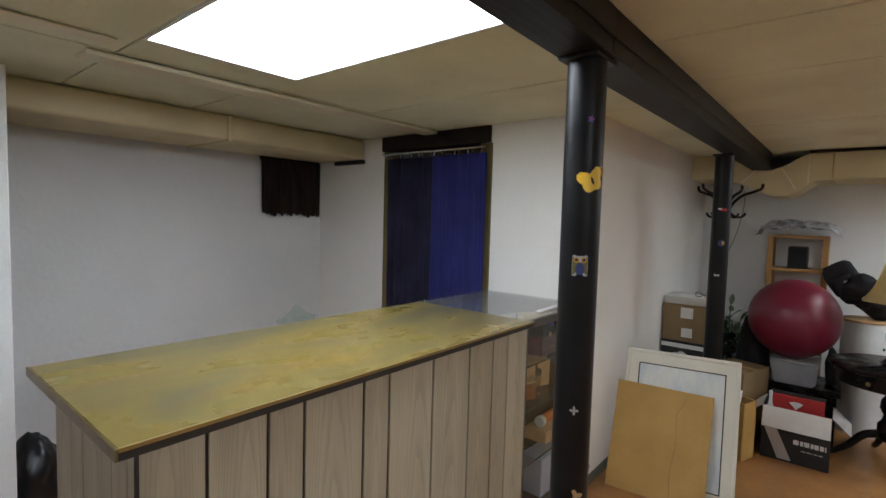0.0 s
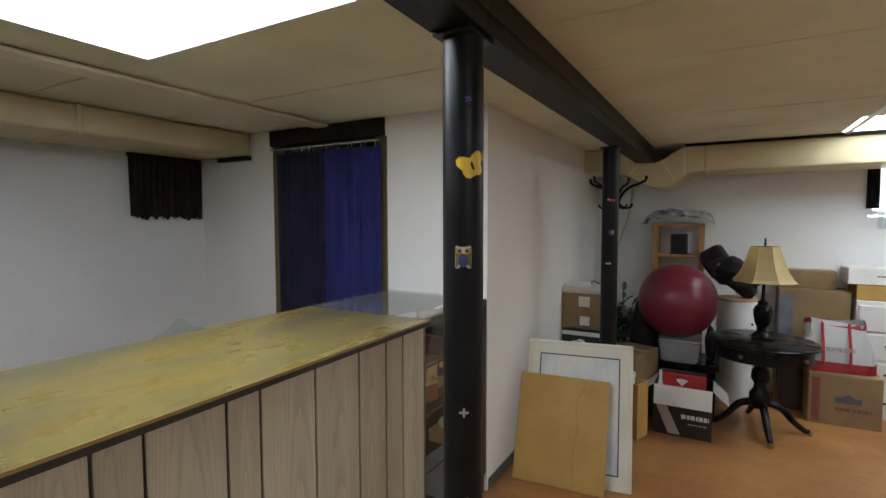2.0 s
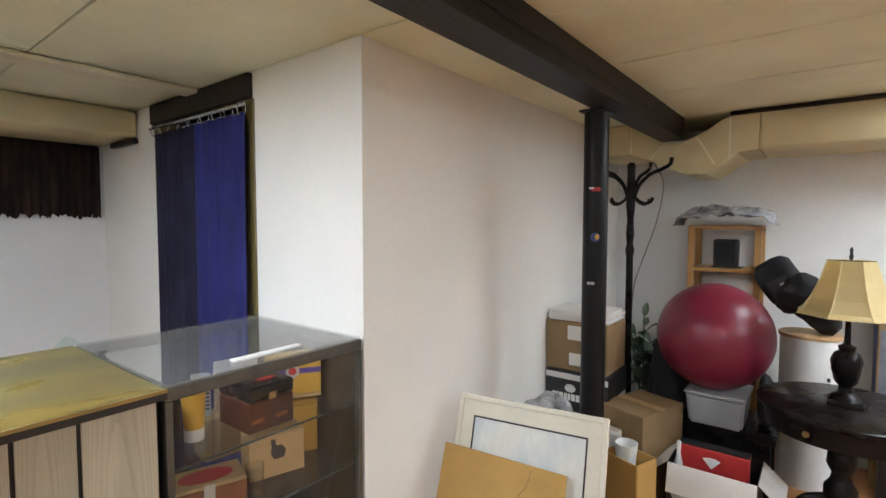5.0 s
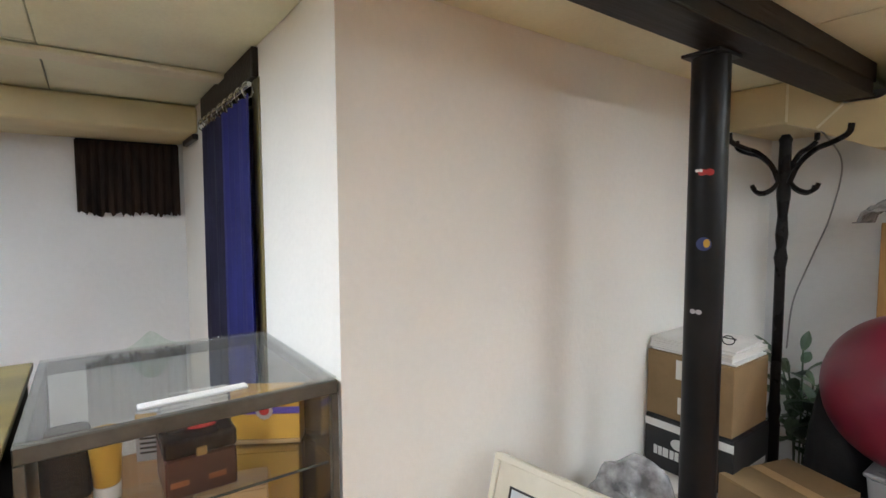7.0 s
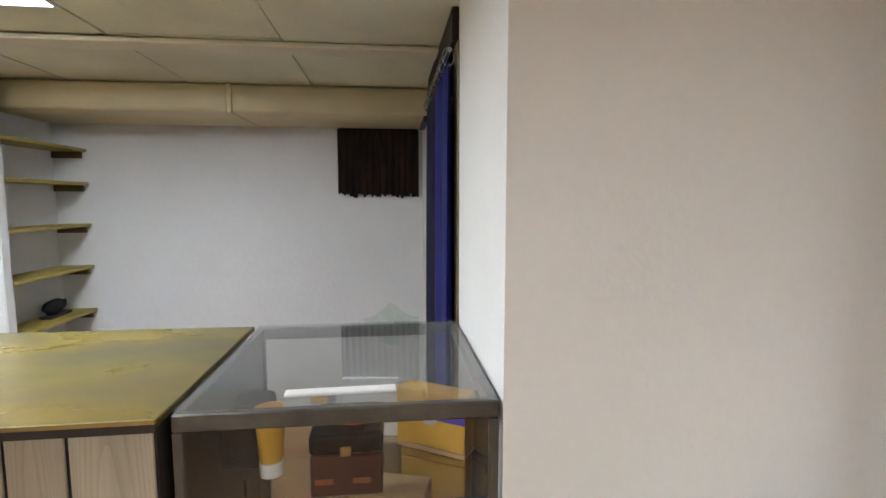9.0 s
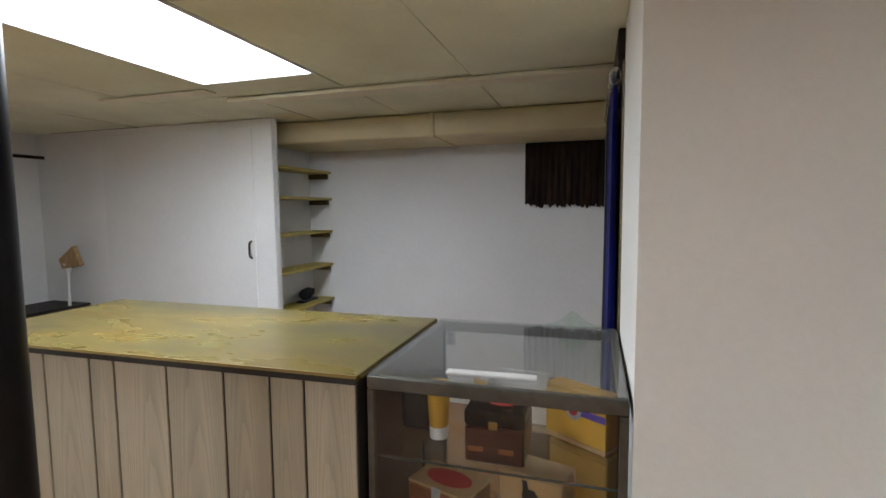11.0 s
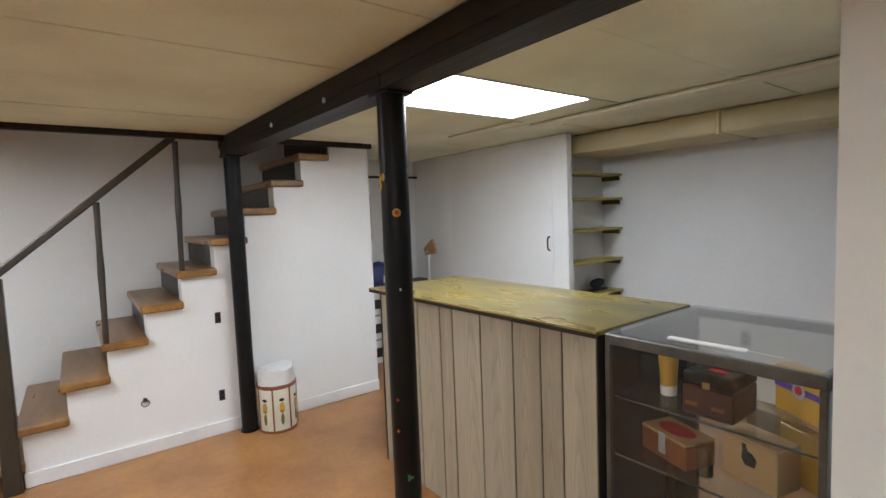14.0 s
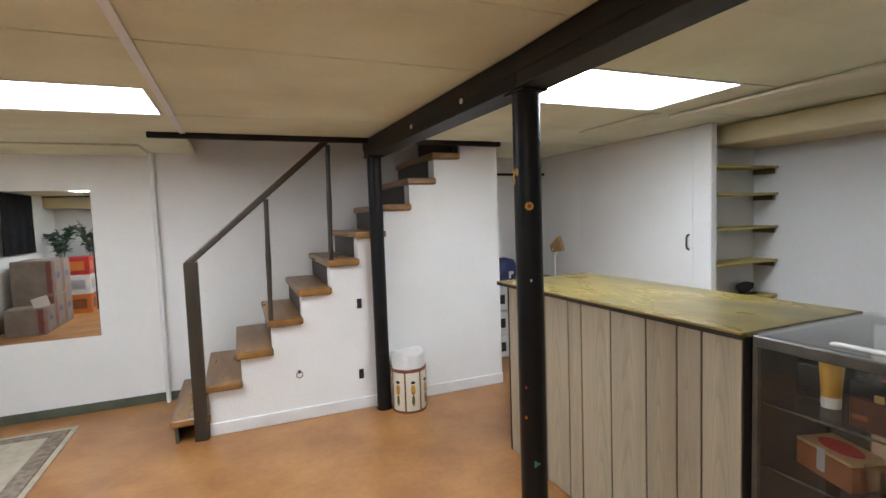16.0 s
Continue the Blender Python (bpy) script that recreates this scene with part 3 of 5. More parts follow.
def petals(n, r0, r1, k=40):
    return [((r0 + (r1 - r0) * (0.5 + 0.5 * math.cos(n * 2 * math.pi * i / k))) * math.cos(2 * math.pi * i / k), (r0 + (r1 - r0) * (0.5 + 0.5 * math.cos(n * 2 * math.pi * i / k))) * math.sin(2 * math.pi * i / k)) for i in range(k)]


POSTR = 0.0505
def column(x, y, label):
    t = thing("support_column", label, "column", (x, y, 0), "columns under the beam")
    part("shaft", lathe([(POSTR, 0.012), (POSTR, 1.84)], 32), BLACK, t, smooth=True)
    part("base_plate", lathe([(0.058, 0), (0.058, 0.008), (0.0505, 0.0118)], 24), BLACK, t)
    part("cap_plate", box(-0.053, 0.053, -0.066, 0.066, 1.838, 1.8475, 0.002), BLACK, t)
    return t

post0 = column(-0.125, 1.81, "black painted steel column at the foot of the stairs")
post1 = column(-0.189, 3.715, "black painted steel column with stickers beside the bar")
post2 = column(-0.232, 5.81, "black painted steel column with stickers beside cartons")

# ---- fixtures ----
def ceiling_light(x0, x1, y0, y1, lit=None):
    t = thing("ceiling_light", "recessed fluorescent ceiling light with a glowing white diffuser", "ceiling light", ((x0 + x1) / 2, (y0 + y1) / 2, H), "recessed ceiling lights")
    w, d = (x1 - x0) / 2, (y1 - y0) / 2
    b = box(-w, w, -d, -d + 0.012, -0.004, 0.05, 0.001)
    box(-w, w, d - 0.012, d, -0.004, 0.05, 0.001, bm=b)
    box(-w, -w + 0.012, -d + 0.0125, d - 0.0125, -0.004, 0.05, 0.001, bm=b)
    box(w - 0.012, w, -d + 0.0125, d - 0.0125, -0.004, 0.05, 0.001, bm=b)
    part("frame", b, TRIMWHITE, t)
    part("diffuser", box(-w + 0.013, w - 0.013, -d + 0.013, d - 0.013, 0.004, 0.010), lit or DIFFUSER, t, "glowing white diffuser")
    return t

for l in LAMPS:
    ceiling_light(*l, DIFFUSER_OLD if l[2] > 5 else DIFFUSER)

# doorway with its frame and curtain
fr = thing("door_frame", "dark stained door frame with a deep black header", "door frame", (-1.72, CY, 0))
def local(t, b):
    b.transform(t.matrix_basis.inverted())
    return b
part("jamb", local(fr, box(-2.165, -2.08, CY - 0.006, CY + 0.10, 0, 1.872, 0.004)), FRAMEWOOD, fr)
part("jamb", local(fr, box(-1.345, -1.258, CY - 0.006, CY + 0.10, 0, 1.872, 0.004)), FRAMEWOOD, fr)
part("header", local(fr, box(-2.175, -1.27, CY - 0.022, CY + 0.10, 1.873, H - 0.004, 0.004)), DARKWOOD, fr)
cu = thing("curtain", "indigo blue curtain hanging closed on rings in the doorway", "curtain", (-1.72, CY - 0.045, 0))
def cloth(x0, x1, z0, z1, y, folds, depth, nz=14, per=9, seed=1.0, thick=0.003):
    b = bmesh.new()
    nx = folds * per
    rows = []
    for j in range(nz + 1):
        v = j / nz
        row = []
        for i in range(nx + 1):
            u = i / nx
            a = 2 * math.pi * folds * u + 0.7 * math.sin(3.1 * u * seed + 2 * v)
            d = depth * (0.45 + 0.55 * v) * (math.sin(a) + 0.35 * math.sin(2.3 * a + seed))
            row.append(b.verts.new((x0 + (x1 - x0) * u + 0.25 * depth * math.cos(a) * v, y + d, z1 + (z0 - z1) * v)))
        rows.append(row)
    for r, s in zip(rows, rows[1:]):
        for i in range(nx):
            b.faces.new((r[i], r[i + 1], s[i + 1], s[i]))
    bmesh.ops.solidify(b, geom=b.faces[:], thickness=thick)
    return b
part("cloth", local(cu, cloth(-2.105, -1.70, 0.06, 1.815, CY - 0.028, 7, 0.018, per=12, seed=2.0)), NAVY, cu, "dark navy half", smooth=True)
part("cloth", local(cu, cloth(-1.73, -1.276, 0.06, 1.815, CY - 0.028, 5, 0.016, per=14, seed=3.3)), CURTAIN, cu, "bright indigo half", smooth=True)
part("rod", local(cu, tube([(-2.15, CY - 0.028, 1.848), (-1.285, CY - 0.028, 1.848)], 0.008, 10)), CHROME, cu, "bright metal rod", smooth=True)
for i in range(9):
    x = -2.10 + i * 0.0995
    ring = [(x + 0.004 * math.sin(a), CY - 0.028 + 0.019 * math.cos(a), 1.832 + 0.026 * math.sin(a)) for a in [2 * math.pi * k / 14 for k in range(15)]]
    part("ring", local(cu, tube(ring, 0.0028, 6)), CHROME, cu)

# valance over the small west window
va = thing("window_valance", "dark brown ragged fringed cloth covering a small window", "curtain", (WX + 0.02, 4.592, 1.826))
b = bmesh.new()
rows = []
rng = random.Random(4)
n = 60
cut = [0.034 * rng.random() + (0.025 if i in range(0, 5) else 0) for i in range(n + 1)]
for j in range(9):
    v = j / 8
    rows.append([b.verts.new((0.012 + 0.010 * math.sin(i * 1.3 + v) * (0.3 + 0.7 * v) + 0.006 * math.sin(i * 0.37), -0.25 + 0.50 * i / n, -0.004 - v * (0.425 - cut[i]))) for i in range(n + 1)])
for r, s in zip(rows, rows[1:]):
    for i in range(n):
        b.faces.new((r[i], r[i + 1], s[i + 1], s[i]))
bmesh.ops.solidify(b, geom=b.faces[:], thickness=0.004)
part("cloth", b, VAL, va, smooth=True)
part("rail", box(-0.0195, 0.006, -0.245, 0.245, -0.016, 0.005, 0.003), DARKWOOD, va)

# cupboard door in the white panelled wall
dr = structure(thing("door_1", "", "", (-2.2, 2.735, 0)), "flush white painted cupboard door, closed", "door")
part("leaf", box(0.001, 0.006, -1.25, -0.004, 0.06, 1.93, 0.002), WHITE, dr)
part("handle", tube(curve([(0.004, -0.035, 1.10), (0.028, -0.035, 1.115), (0.032, -0.035, 1.155), (0.028, -0.035, 1.195), (0.004, -0.035, 1.21)]), 0.006, 8), BLACKPL, dr, "black iron pull handle", smooth=True)
structure(link("trim_panel", box(-2.2, -2.1945, 2.742, 2.875, 0, H - 0.004, 0.002), WHITE), "white upright board at the cupboard's edge", "trim")

# nook shelves
for z in (1.69, 1.495, 1.25, 1.0, 0.735):
    sh = thing("wall_shelf", "mustard yellow painted shelf board in the nook", "shelf", (-2.575, 2.78, z), "shelves in the nook")
    part("board", box(-0.323, 0.323, -0.087, 0.10, -0.018, 0.0, 0.003), SHELFY, sh)
    part("cleat", box(-0.3235, -0.30, -0.085, 0.075, -0.055, -0.0185, 0.003), BRACKET, sh)
    part("cleat", box(0.30, 0.3235, -0.085, 0.075, -0.055, -0.0185, 0.003), BRACKET, sh)

# ---- bar counter ----
bar = thing("bar_counter", "home bar with grey wood-print panelling and an ochre marbled top", "bar counter", (-0.92, 3.5, 0))
BX, BY0, BY1 = -0.628, 2.80, 4.236
XB, XN, XF = -1.245, -0.580, -0.606      # back edge, near and far ends of the front edge
b = slab([(XB, 2.757), (XN - 0.006, 2.757), (XF - 0.006, 4.247), (XB, 4.247)], 0.996, 1.012)
bmesh.ops.bevel(b, geom=b.edges[:], offset=0.002, segments=1, affect="EDGES")
part("countertop", local(bar, b), BARTOP, bar, "ochre and grey marbled laminate top")
def front_strip(name, inner, outer, z0, z1, m, label):
    part(name, local(bar, slab([(XN + inner, 2.757), (XN + outer, 2.757), (XF + outer, 4.247), (XF + inner, 4.247)], z0, z1)), m, bar, label)
front_strip("edge_trim", -0.0055, 0.001, 1.0062, 1.0138, BRASS, "worn gilt edging")
front_strip("edge_strip", -0.0055, -0.001, 0.990, 1.0058, GROOVE, "dark edge strip")
part("edge_trim", local(bar, box(XB, XN, 2.7505, 2.7565, 0.990, 1.0135, 0.0015)), EDGING, bar, "dark worn gilt edging")
part("carcass", local(bar, box(-1.20, BX - 0.007, BY0 + 0.007, BY1, 0.0, 0.9975)), GROOVE, bar)
G = [BY0, 2.93, 3.068, 3.165, 3.355, 3.452, 3.645, 3.84, 3.985, 4.088, BY1]
for y0, y1 in zip(G, G[1:]):
    part("board", local(bar, box(BX - 0.0065, BX, y0 + 0.004, y1 - 0.004, 0.004, 0.9975, 0.0012)), BOARD, bar)
GX = [-1.20, -1.06, -0.965, -0.77, -0.68, BX]
for x0, x1 in zip(GX, GX[1:]):
    part("board", local(bar, box(x0 + 0.003, x1 - 0.003, BY0, BY0 + 0.0065, 0.004, 0.9975, 0.0012)), BOARD, bar)
part("corner_bead", local(bar, box(BX - 0.004, BX + 0.004, BY0 - 0.004, BY0 + 0.003, 0.004, 0.9975, 0.001)), GROOVE, bar)

# ---- glass display case ----
ca = thing("display_case", "glass display case with a tarnished metal frame beside the bar", "display case", (-0.953, 4.56, 0))
X0, X1, Y0, Y1, ZT = -1.262, -0.644, 4.256, 4.862, 1.005
def C(b):
    return local(ca, b)
for x0, x1, y0, y1 in ((X1 - 0.02, X1, Y0, Y1), (X0, X0 + 0.02, Y0, Y1), (X0 + 0.0205, X1 - 0.0205, Y0, Y0 + 0.02), (X0 + 0.0205, X1 - 0.0205, Y1 - 0.02, Y1)):
    part("top_rail", C(box(x0, x1, y0, y1, ZT - 0.035, ZT - 0.001, 0.003)), CASEFRAME, ca, "tarnished metal rail")
for x in (X0, X1 - 0.018):
    for y in (Y0, Y1 - 0.018):
        part("upright", C(box(x, x + 0.018, y, y + 0.018, 0.1005, ZT - 0.0355, 0.002)), CASEFRAME, ca)
part("top_pane", C(box(X0 + 0.004, X1 - 0.004, Y0 + 0.004, Y1 - 0.004, ZT, ZT + 0.006)), TOPGLASS, ca, "worn clear glass top")
part("front_pane", C(box(X1 - 0.010, X1 - 0.006, Y0 + 0.019, Y1 - 0.019, 0.10, ZT - 0.036)), GLASS, ca, "clear glass front")
part("side_panel", C(box(X0 + 0.02, X1 - 0.02, Y0 + 0.001, Y0 + 0.012, 0.10, ZT - 0.036)), CASEDARK, ca, "dark wooden side")
part("side_panel", C(box(X0 + 0.02, X1 - 0.02, Y1 - 0.012, Y1 - 0.001, 0.10, ZT - 0.036)), GLOSSDARK, ca, "dark polished side")
part("back_pane", C(box(X0 + 0.006, X0 + 0.010, Y0 + 0.019, Y1 - 0.019, 0.10, ZT - 0.036)), GLASS, ca, "clear glass back")
part("plinth", C(box(X0 + 0.01, X1 - 0.01, Y0 + 0.004, Y1 - 0.004, 0.0, 0.0995, 0.003)), CASEDARK, ca)
SH1, SH2, SH3 = 0.795, 0.595, 0.345
for z in (SH1, SH2, SH3):
    part("shelf_pane", C(box(X0 + 0.02, X1 - 0.025, Y0 + 0.02, Y1 - 0.02, z - 0.006, z)), GLASS, ca, "glass shelf")
    part("shelf_edge", C(box(X1 - 0.0245, X1 - 0.022, Y0 + 0.02, Y1 - 0.02, z - 0.006, z)), GLASSEDGE, ca, "grey-green glass edge")
for o in ca.children:
    if "pane" in o.name:
        o.visible_shadow = False

# ---- staircase ----
st = thing("staircase", "open-sided wooden staircase with dark risers and worn orange treads", "stairs", (0.1, 1.35, 0))
for k in range(1, 11):
    x, z = tread_x(k), tread_z(k)
    t = part("tread", local(st, box(x - 0.004, x + RUN + 0.026, SY + 0.008, 1.778, z + 0.002, z + 0.050, 0.012, seg=3)), TREAD, st)
    zz = 0.0 if k == 1 else tread_z(k - 1) + 0.051
    part("riser", local(st, box(x + RUN - 0.018, x + RUN, SY + 0.01, 1.615 if k > 1 else 1.76, zz, z + 0.001)), RISER if k > 1 else GREENGREY, st)
part("riser", local(st, box(tread_x(11) + RUN - 0.018, tread_x(11) + RUN, SY + 0.01, 1.735, tread_z(10) + 0.051, H + 0.2)), RISER, st)
part("newel_post", local(st, box(1.055, 1.135, 1.72, 1.80, 0, 1.165, 0.006)), RAIL, st, "dark square newel post")
ang = math.atan2(1.945 - 1.165, 1.09 - 0.20)
b = box(-0.03, 1.20, -0.022, 0.022, -0.02, 0.022, 0.008, seg=2)
b.transform(pose(1.10, 1.76, 1.165, 0, 0, 180) @ pose(0, 0, 0, 0, -math.degrees(ang), 0))
part("handrail", local(st, b), RAIL, st, "dark sloping handrail")
for (xa, za, xb, zb) in ((0.63, 0.735, 0.618, 1.56), (0.205, 1.12, 0.19, 1.93)):
    pts = [(xa + (xb - xa) * i / 6, 1.757, za + (zb - za) * i / 6) for i in range(7)]
    part("baluster", local(st, tube(pts, 0.016, 10, radii=[0.017, 0.016, 0.017, 0.02, 0.016, 0.016, 0.017])), RAIL, st, smooth=True)

# wall fittings on the stair wall
def outlet(x, z):
    t = thing("wall_outlet", "small black electrical outlet plate on the white wall", "outlet", (x, 1.735, z), "outlets on the stair wall")
    part("plate", box(-0.018, 0.018, 0, 0.006, -0.036, 0.036, 0.002), BLACKPL, t)
    part("socket", box(-0.01, 0.01, 0.0062, 0.008, 0.006, 0.026, 0.001), BLACKCL, t)
    part("socket", box(-0.01, 0.01, 0.0062, 0.008, -0.026, -0.006, 0.001), BLACKCL, t)
outlet(0.012, 0.785), outlet(0.02, 0.26)
t = thing("ring_pull", "black iron ring pull on the stair cupboard", "handle", (0.46, 1.736, 0.332))
part("plate", lathe([(0.012, 0), (0.012, 0.004)], 16), BLACKPL, t).matrix_basis = pose(0, 0, 0.012, -90, 0, 0)
part("ring", tube([(0.021 * math.cos(a), 0.009, -0.008 + 0.021 * math.sin(a)) for a in [2 * math.pi * k / 20 for k in range(21)]], 0.003, 6), BLACKPL, t, smooth=True)

# mirror
mi = thing("wall_mirror", "large frameless mirror on the white wall", "mirror", (2.13, SY, 1.14))
part("pane", box(-0.32, 0.32, 0.001, 0.006, -0.555, 0.55, 0.001), MIRROR, mi)

# ---- stickers on the columns ----
# angles point outwards from the column's axis
def bfly(parent, ang, z):
    half = [(0.0, 0.015), (0.006, 0.020), (0.017, 0.025), (0.025, 0.021), (0.027, 0.012), (0.024, 0.004), (0.020, -0.001), (0.021, -0.008), (0.018, -0.017), (0.011, -0.021), (0.003, -0.019)]
    half = [(1.32 * x, 1.25 * y) for x, y in half]
    wing = half + [(-x, y) for x, y in reversed(half[1:])]
    c, s = math.cos(0.35), math.sin(0.35)
    patch("sticker", [(x * c - y * s, x * s + y * c) for x, y in wing], STICKY, parent, ang, z, POSTR)
    patch("sticker_mark", [(x * c - y * s, x * s + y * c) for x, y in disc(0.003, 12, 1, 3.4)], BLACKP, parent, ang, z, POSTR, 0.003)
a1 = math.atan2(2.6 - 3.715, 0.36 + 0.198)
bfly(post1, a1 + 0.45, 1.53)
patch("sticker", [(-0.0195, -0.027), (-0.017, -0.030), (0.017, -0.030), (0.0195, -0.027), (0.0195, 0.020), (0.016, 0.025), (0.008, 0.022), (-0.008, 0.022), (-0.016, 0.025), (-0.0195, 0.020)], SILVER, post1, a1 + 0.02, 1.315, POSTR)
patch("sticker_mark", [(-0.0185, -0.027), (0.0185, -0.027), (0.0185, 0.020), (-0.0185, 0.020)], OLIVE, post1, a1 + 0.02, 1.315, POSTR, 0.002)
patch("sticker_mark", disc(0.011, 16, 1, 1.45, 0, -0.011), BLUEP, post1, a1 + 0.02, 1.315, POSTR, 0.0026)
for dx in (-0.009, 0.009):
    patch("sticker_mark", disc(0.0075, 14, 1, 1, dx, 0.012), YELLOW, post1, a1 + 0.02, 1.315, POSTR, 0.0025)
    patch("sticker_mark", disc(0.004, 10, 1, 1, dx, 0.012), BLACKP, post1, a1 + 0.02, 1.315, POSTR, 0.0032)
patch("sticker", petals(5, 0.004, 0.010), PURPLE, post1, a1 + 0.25, 1.685, POSTR)
patch("sticker_mark", disc(0.003, 10), RED, post1, a1 + 0.25, 1.685, POSTR, 0.0025)
patch("sticker", petals(4, 0.004, 0.012), SILVER, post1, a1 + 0.05, 0.93, POSTR)
patch("sticker", petals(3, 0.006, 0.018), TAN, post1, a1 + 0.35, 0.70, POSTR)
a2 = math.atan2(5.0 - 3.715, 0.63 + 0.198)
patch("sticker", petals(9, 0.013, 0.0165), YELLOW, post1, a2 + 0.08, 1.43, POSTR)
patch("sticker_mark", petals(6, 0.006, 0.009), RED, post1, a2 + 0.08, 1.43, POSTR, 0.0025)
patch("sticker", disc(0.012, 14, 0.7, 1.2), YELLOW, post1, a2 - 0.85, 1.555, POSTR)
patch("sticker", disc(0.004, 10, 1, 1.4), SILVER, post1, a2 + 0.1, 1.16, POSTR)
patch("sticker", petals(3, 0.003, 0.007), RED, post1, a2 - 0.45, 0.76, POSTR)
patch("sticker", petals(4, 0.003, 0.007), ORANGE, post1, a2 - 0.5, 0.645, POSTR)
patch("sticker", petals(3, 0.006, 0.014), GREENP, post1, a2 + 0.2, 0.47, POSTR)
a3 = math.atan2(4.0 - 5.81, 0.47 + 0.232)
patch("sticker", petals(2, 0.006, 0.02), RED, post2, a3, 1.52, POSTR)
patch("sticker_mark", petals(2, 0.002, 0.01), WHITEP, post2, a3 - 0.35, 1.525, POSTR, 0.0022)
patch("sticker", disc(0.019, 18), BLUEP, post2, a3, 1.322, POSTR)
patch("sticker_mark", disc(0.010, 12, 0.8, 1.2, 0.007, 0.002), YELLOW, post2, a3, 1.322, POSTR, 0.0025)
patch("sticker", petals(2, 0.003, 0.016), SILVER, post2, a3 - 0.3, 1.13, POSTR)


# ---- cartons ----
def bars(parent, m, x, y, z, w, n, h, front=-1, name="print"):
    """Unreadable print: short bars on a face that looks along y."""
    rng = random.Random(int(abs(x * 1000 + z * 777)))
    cx = x - w / 2
    while cx < x + w / 2 - 0.004:
        l = min(rng.uniform(0.5, 1.1) * w / n, x + w / 2 - cx)
        part(name, box(cx, cx + l * 0.8, min(y, y + front * 0.0012), max(y, y + front * 0.0012), z - h / 2, z + h / 2), m, parent)
        cx += l


def carton(name, label, at, w, d, h, turn=0, m=KRAFT, tape=True, group="", lid=True):
    t = thing(name, label, "box", at, group, turn)
    part("body", box(-w / 2, w / 2, -d / 2, d / 2, 0, h - 0.006, 0.004, seg=2), m, t)
    if lid:
        part("flap", box(-w / 2 + 0.001, w / 2 - 0.001, -d / 2 + 0.001, -0.0015, h - 0.0055, h - 0.001, 0.001), m, t)
        part("flap", box(-w / 2 + 0.001, w / 2 - 0.001, 0.0015, d / 2 - 0.001, h - 0.0055, h - 0.001, 0.001), m, t)
    if tape:
        part("tape", box(-w / 2 + 0.004, w / 2 - 0.004, -0.024, 0.024, h - 0.0008, h + 0.0004), TAN, t, "tan packing tape")
    return t

# stack beside the partition: grey base, black-and-white carton, brown carton, papers
t = carton("storage_carton", "grey-white flat carton under a stack beside the partition", (-0.42, 6.33, 0), 0.43, 0.50, 0.385, m=PAPER, tape=False)
t = carton("printed_carton", "black carton with a white band and worn white lettering", (-0.4675, 6.35, 0.386), 0.34, 0.30, 0.215, m=BLACKP, tape=False)
part("band", box(-0.1705, 0.1705, -0.1515, -0.1502, 0.168, 0.198), WHITEP, t, "white band")
bars(t, WHITEP, -0.03, -0.1503, 0.075, 0.20, 6, 0.035)
part("emblem", slab(disc(0.022, 16, 1.4), 0, 0.0012), WHITEP, t).matrix_basis = pose(-0.03, -0.1502, 0.122, 90, 0, 0)
part("stripe", box(0.1702, 0.1715, -0.12, 0.12, 0.06, 0.085), WHITEP, t)
t = carton("brown_carton", "brown cardboard carton with white labels on black carton", (-0.4725, 6.35, 0.602), 0.33, 0.29, 0.26)
part("label_sheet", box(-0.045, 0.035, -0.1465, -0.1452, 0.165, 0.24), PAPER, t, "white label")
part("label_sheet", box(-0.035, 0.035, -0.1465, -0.1452, 0.03, 0.095), PAPER, t, "white label")
t = thing("paper_stack", "stack of white papers and folders on the brown carton", "papers", (-0.474, 6.35, 0.8635))
for i in range(6):
    part("sheet", box(-0.158, 0.158, -0.135, 0.135, i * 0.0085, i * 0.0085 + 0.008, 0.001), PAPER, t).matrix_basis = pose(random.uniform(-.008, .008), random.uniform(-.008, .008), 0, 0, 0, random.uniform(-3, 3))
t = thing("eyeglasses", "folded dark wire glasses lying on the papers", "glasses", (-0.40, 6.30, 0.917))
for s in (-1, 1):
    part("rim", tube([(s * 0.028 + 0.022 * math.cos(a), 0.004 * math.sin(a), 0.018 + 0.016 * math.sin(a)) for a in [2 * math.pi * k / 16 for k in range(17)]], 0.0022, 6), BLACKPL, t)
    part("temple", tube([(s * 0.05, 0, 0.02), (s * 0.03, 0.06, 0.012), (-s * 0.02, 0.09, 0.003)], 0.002, 6), BLACKPL, t)

# brown carton behind the leaning picture and the yellow crate
t = carton("brown_carton", "large brown moving carton with flaps shut behind the column", (-0.165, 6.30, 0), 0.25, 0.34, 0.48, turn=-18)
bars(t, BLACKP, 0.05, -0.17, 0.28, 0.10, 3, 0.014)
t = thing("golden_carton", "small golden-brown open carton holding a white cup", "crate", (-0.115, 5.955, 0), turn=-20)
for a, b_, c, d in ((-0.09, 0.09, -0.07, -0.062), (-0.09, 0.09, 0.062, 0.07), (-0.09, -0.082, -0.0615, 0.0615), (0.082, 0.09, -0.0615, 0.0615)):
    part("side", box(a, b_, c, d, 0.002, 0.36, 0.002), KRAFTY, t)
part("bottom", box(-0.081, 0.081, -0.061, 0.061, 0.0, 0.006), KRAFTY, t)
t2 = thing("white_cup", "white round cup in the golden-brown carton", "cup", (-0.13, 5.96, 0.0065))
part("body", lathe([(0.03, 0), (0.042, 0.33), (0.05, 0.40), (0.046, 0.40), (0.03, 0.28)], 20), WHITEPL, t2, smooth=True)
t = thing("bubble_wrap", "crumpled clear and teal plastic wrap behind the picture", "plastic wrap", (-0.42, 5.80, 0))
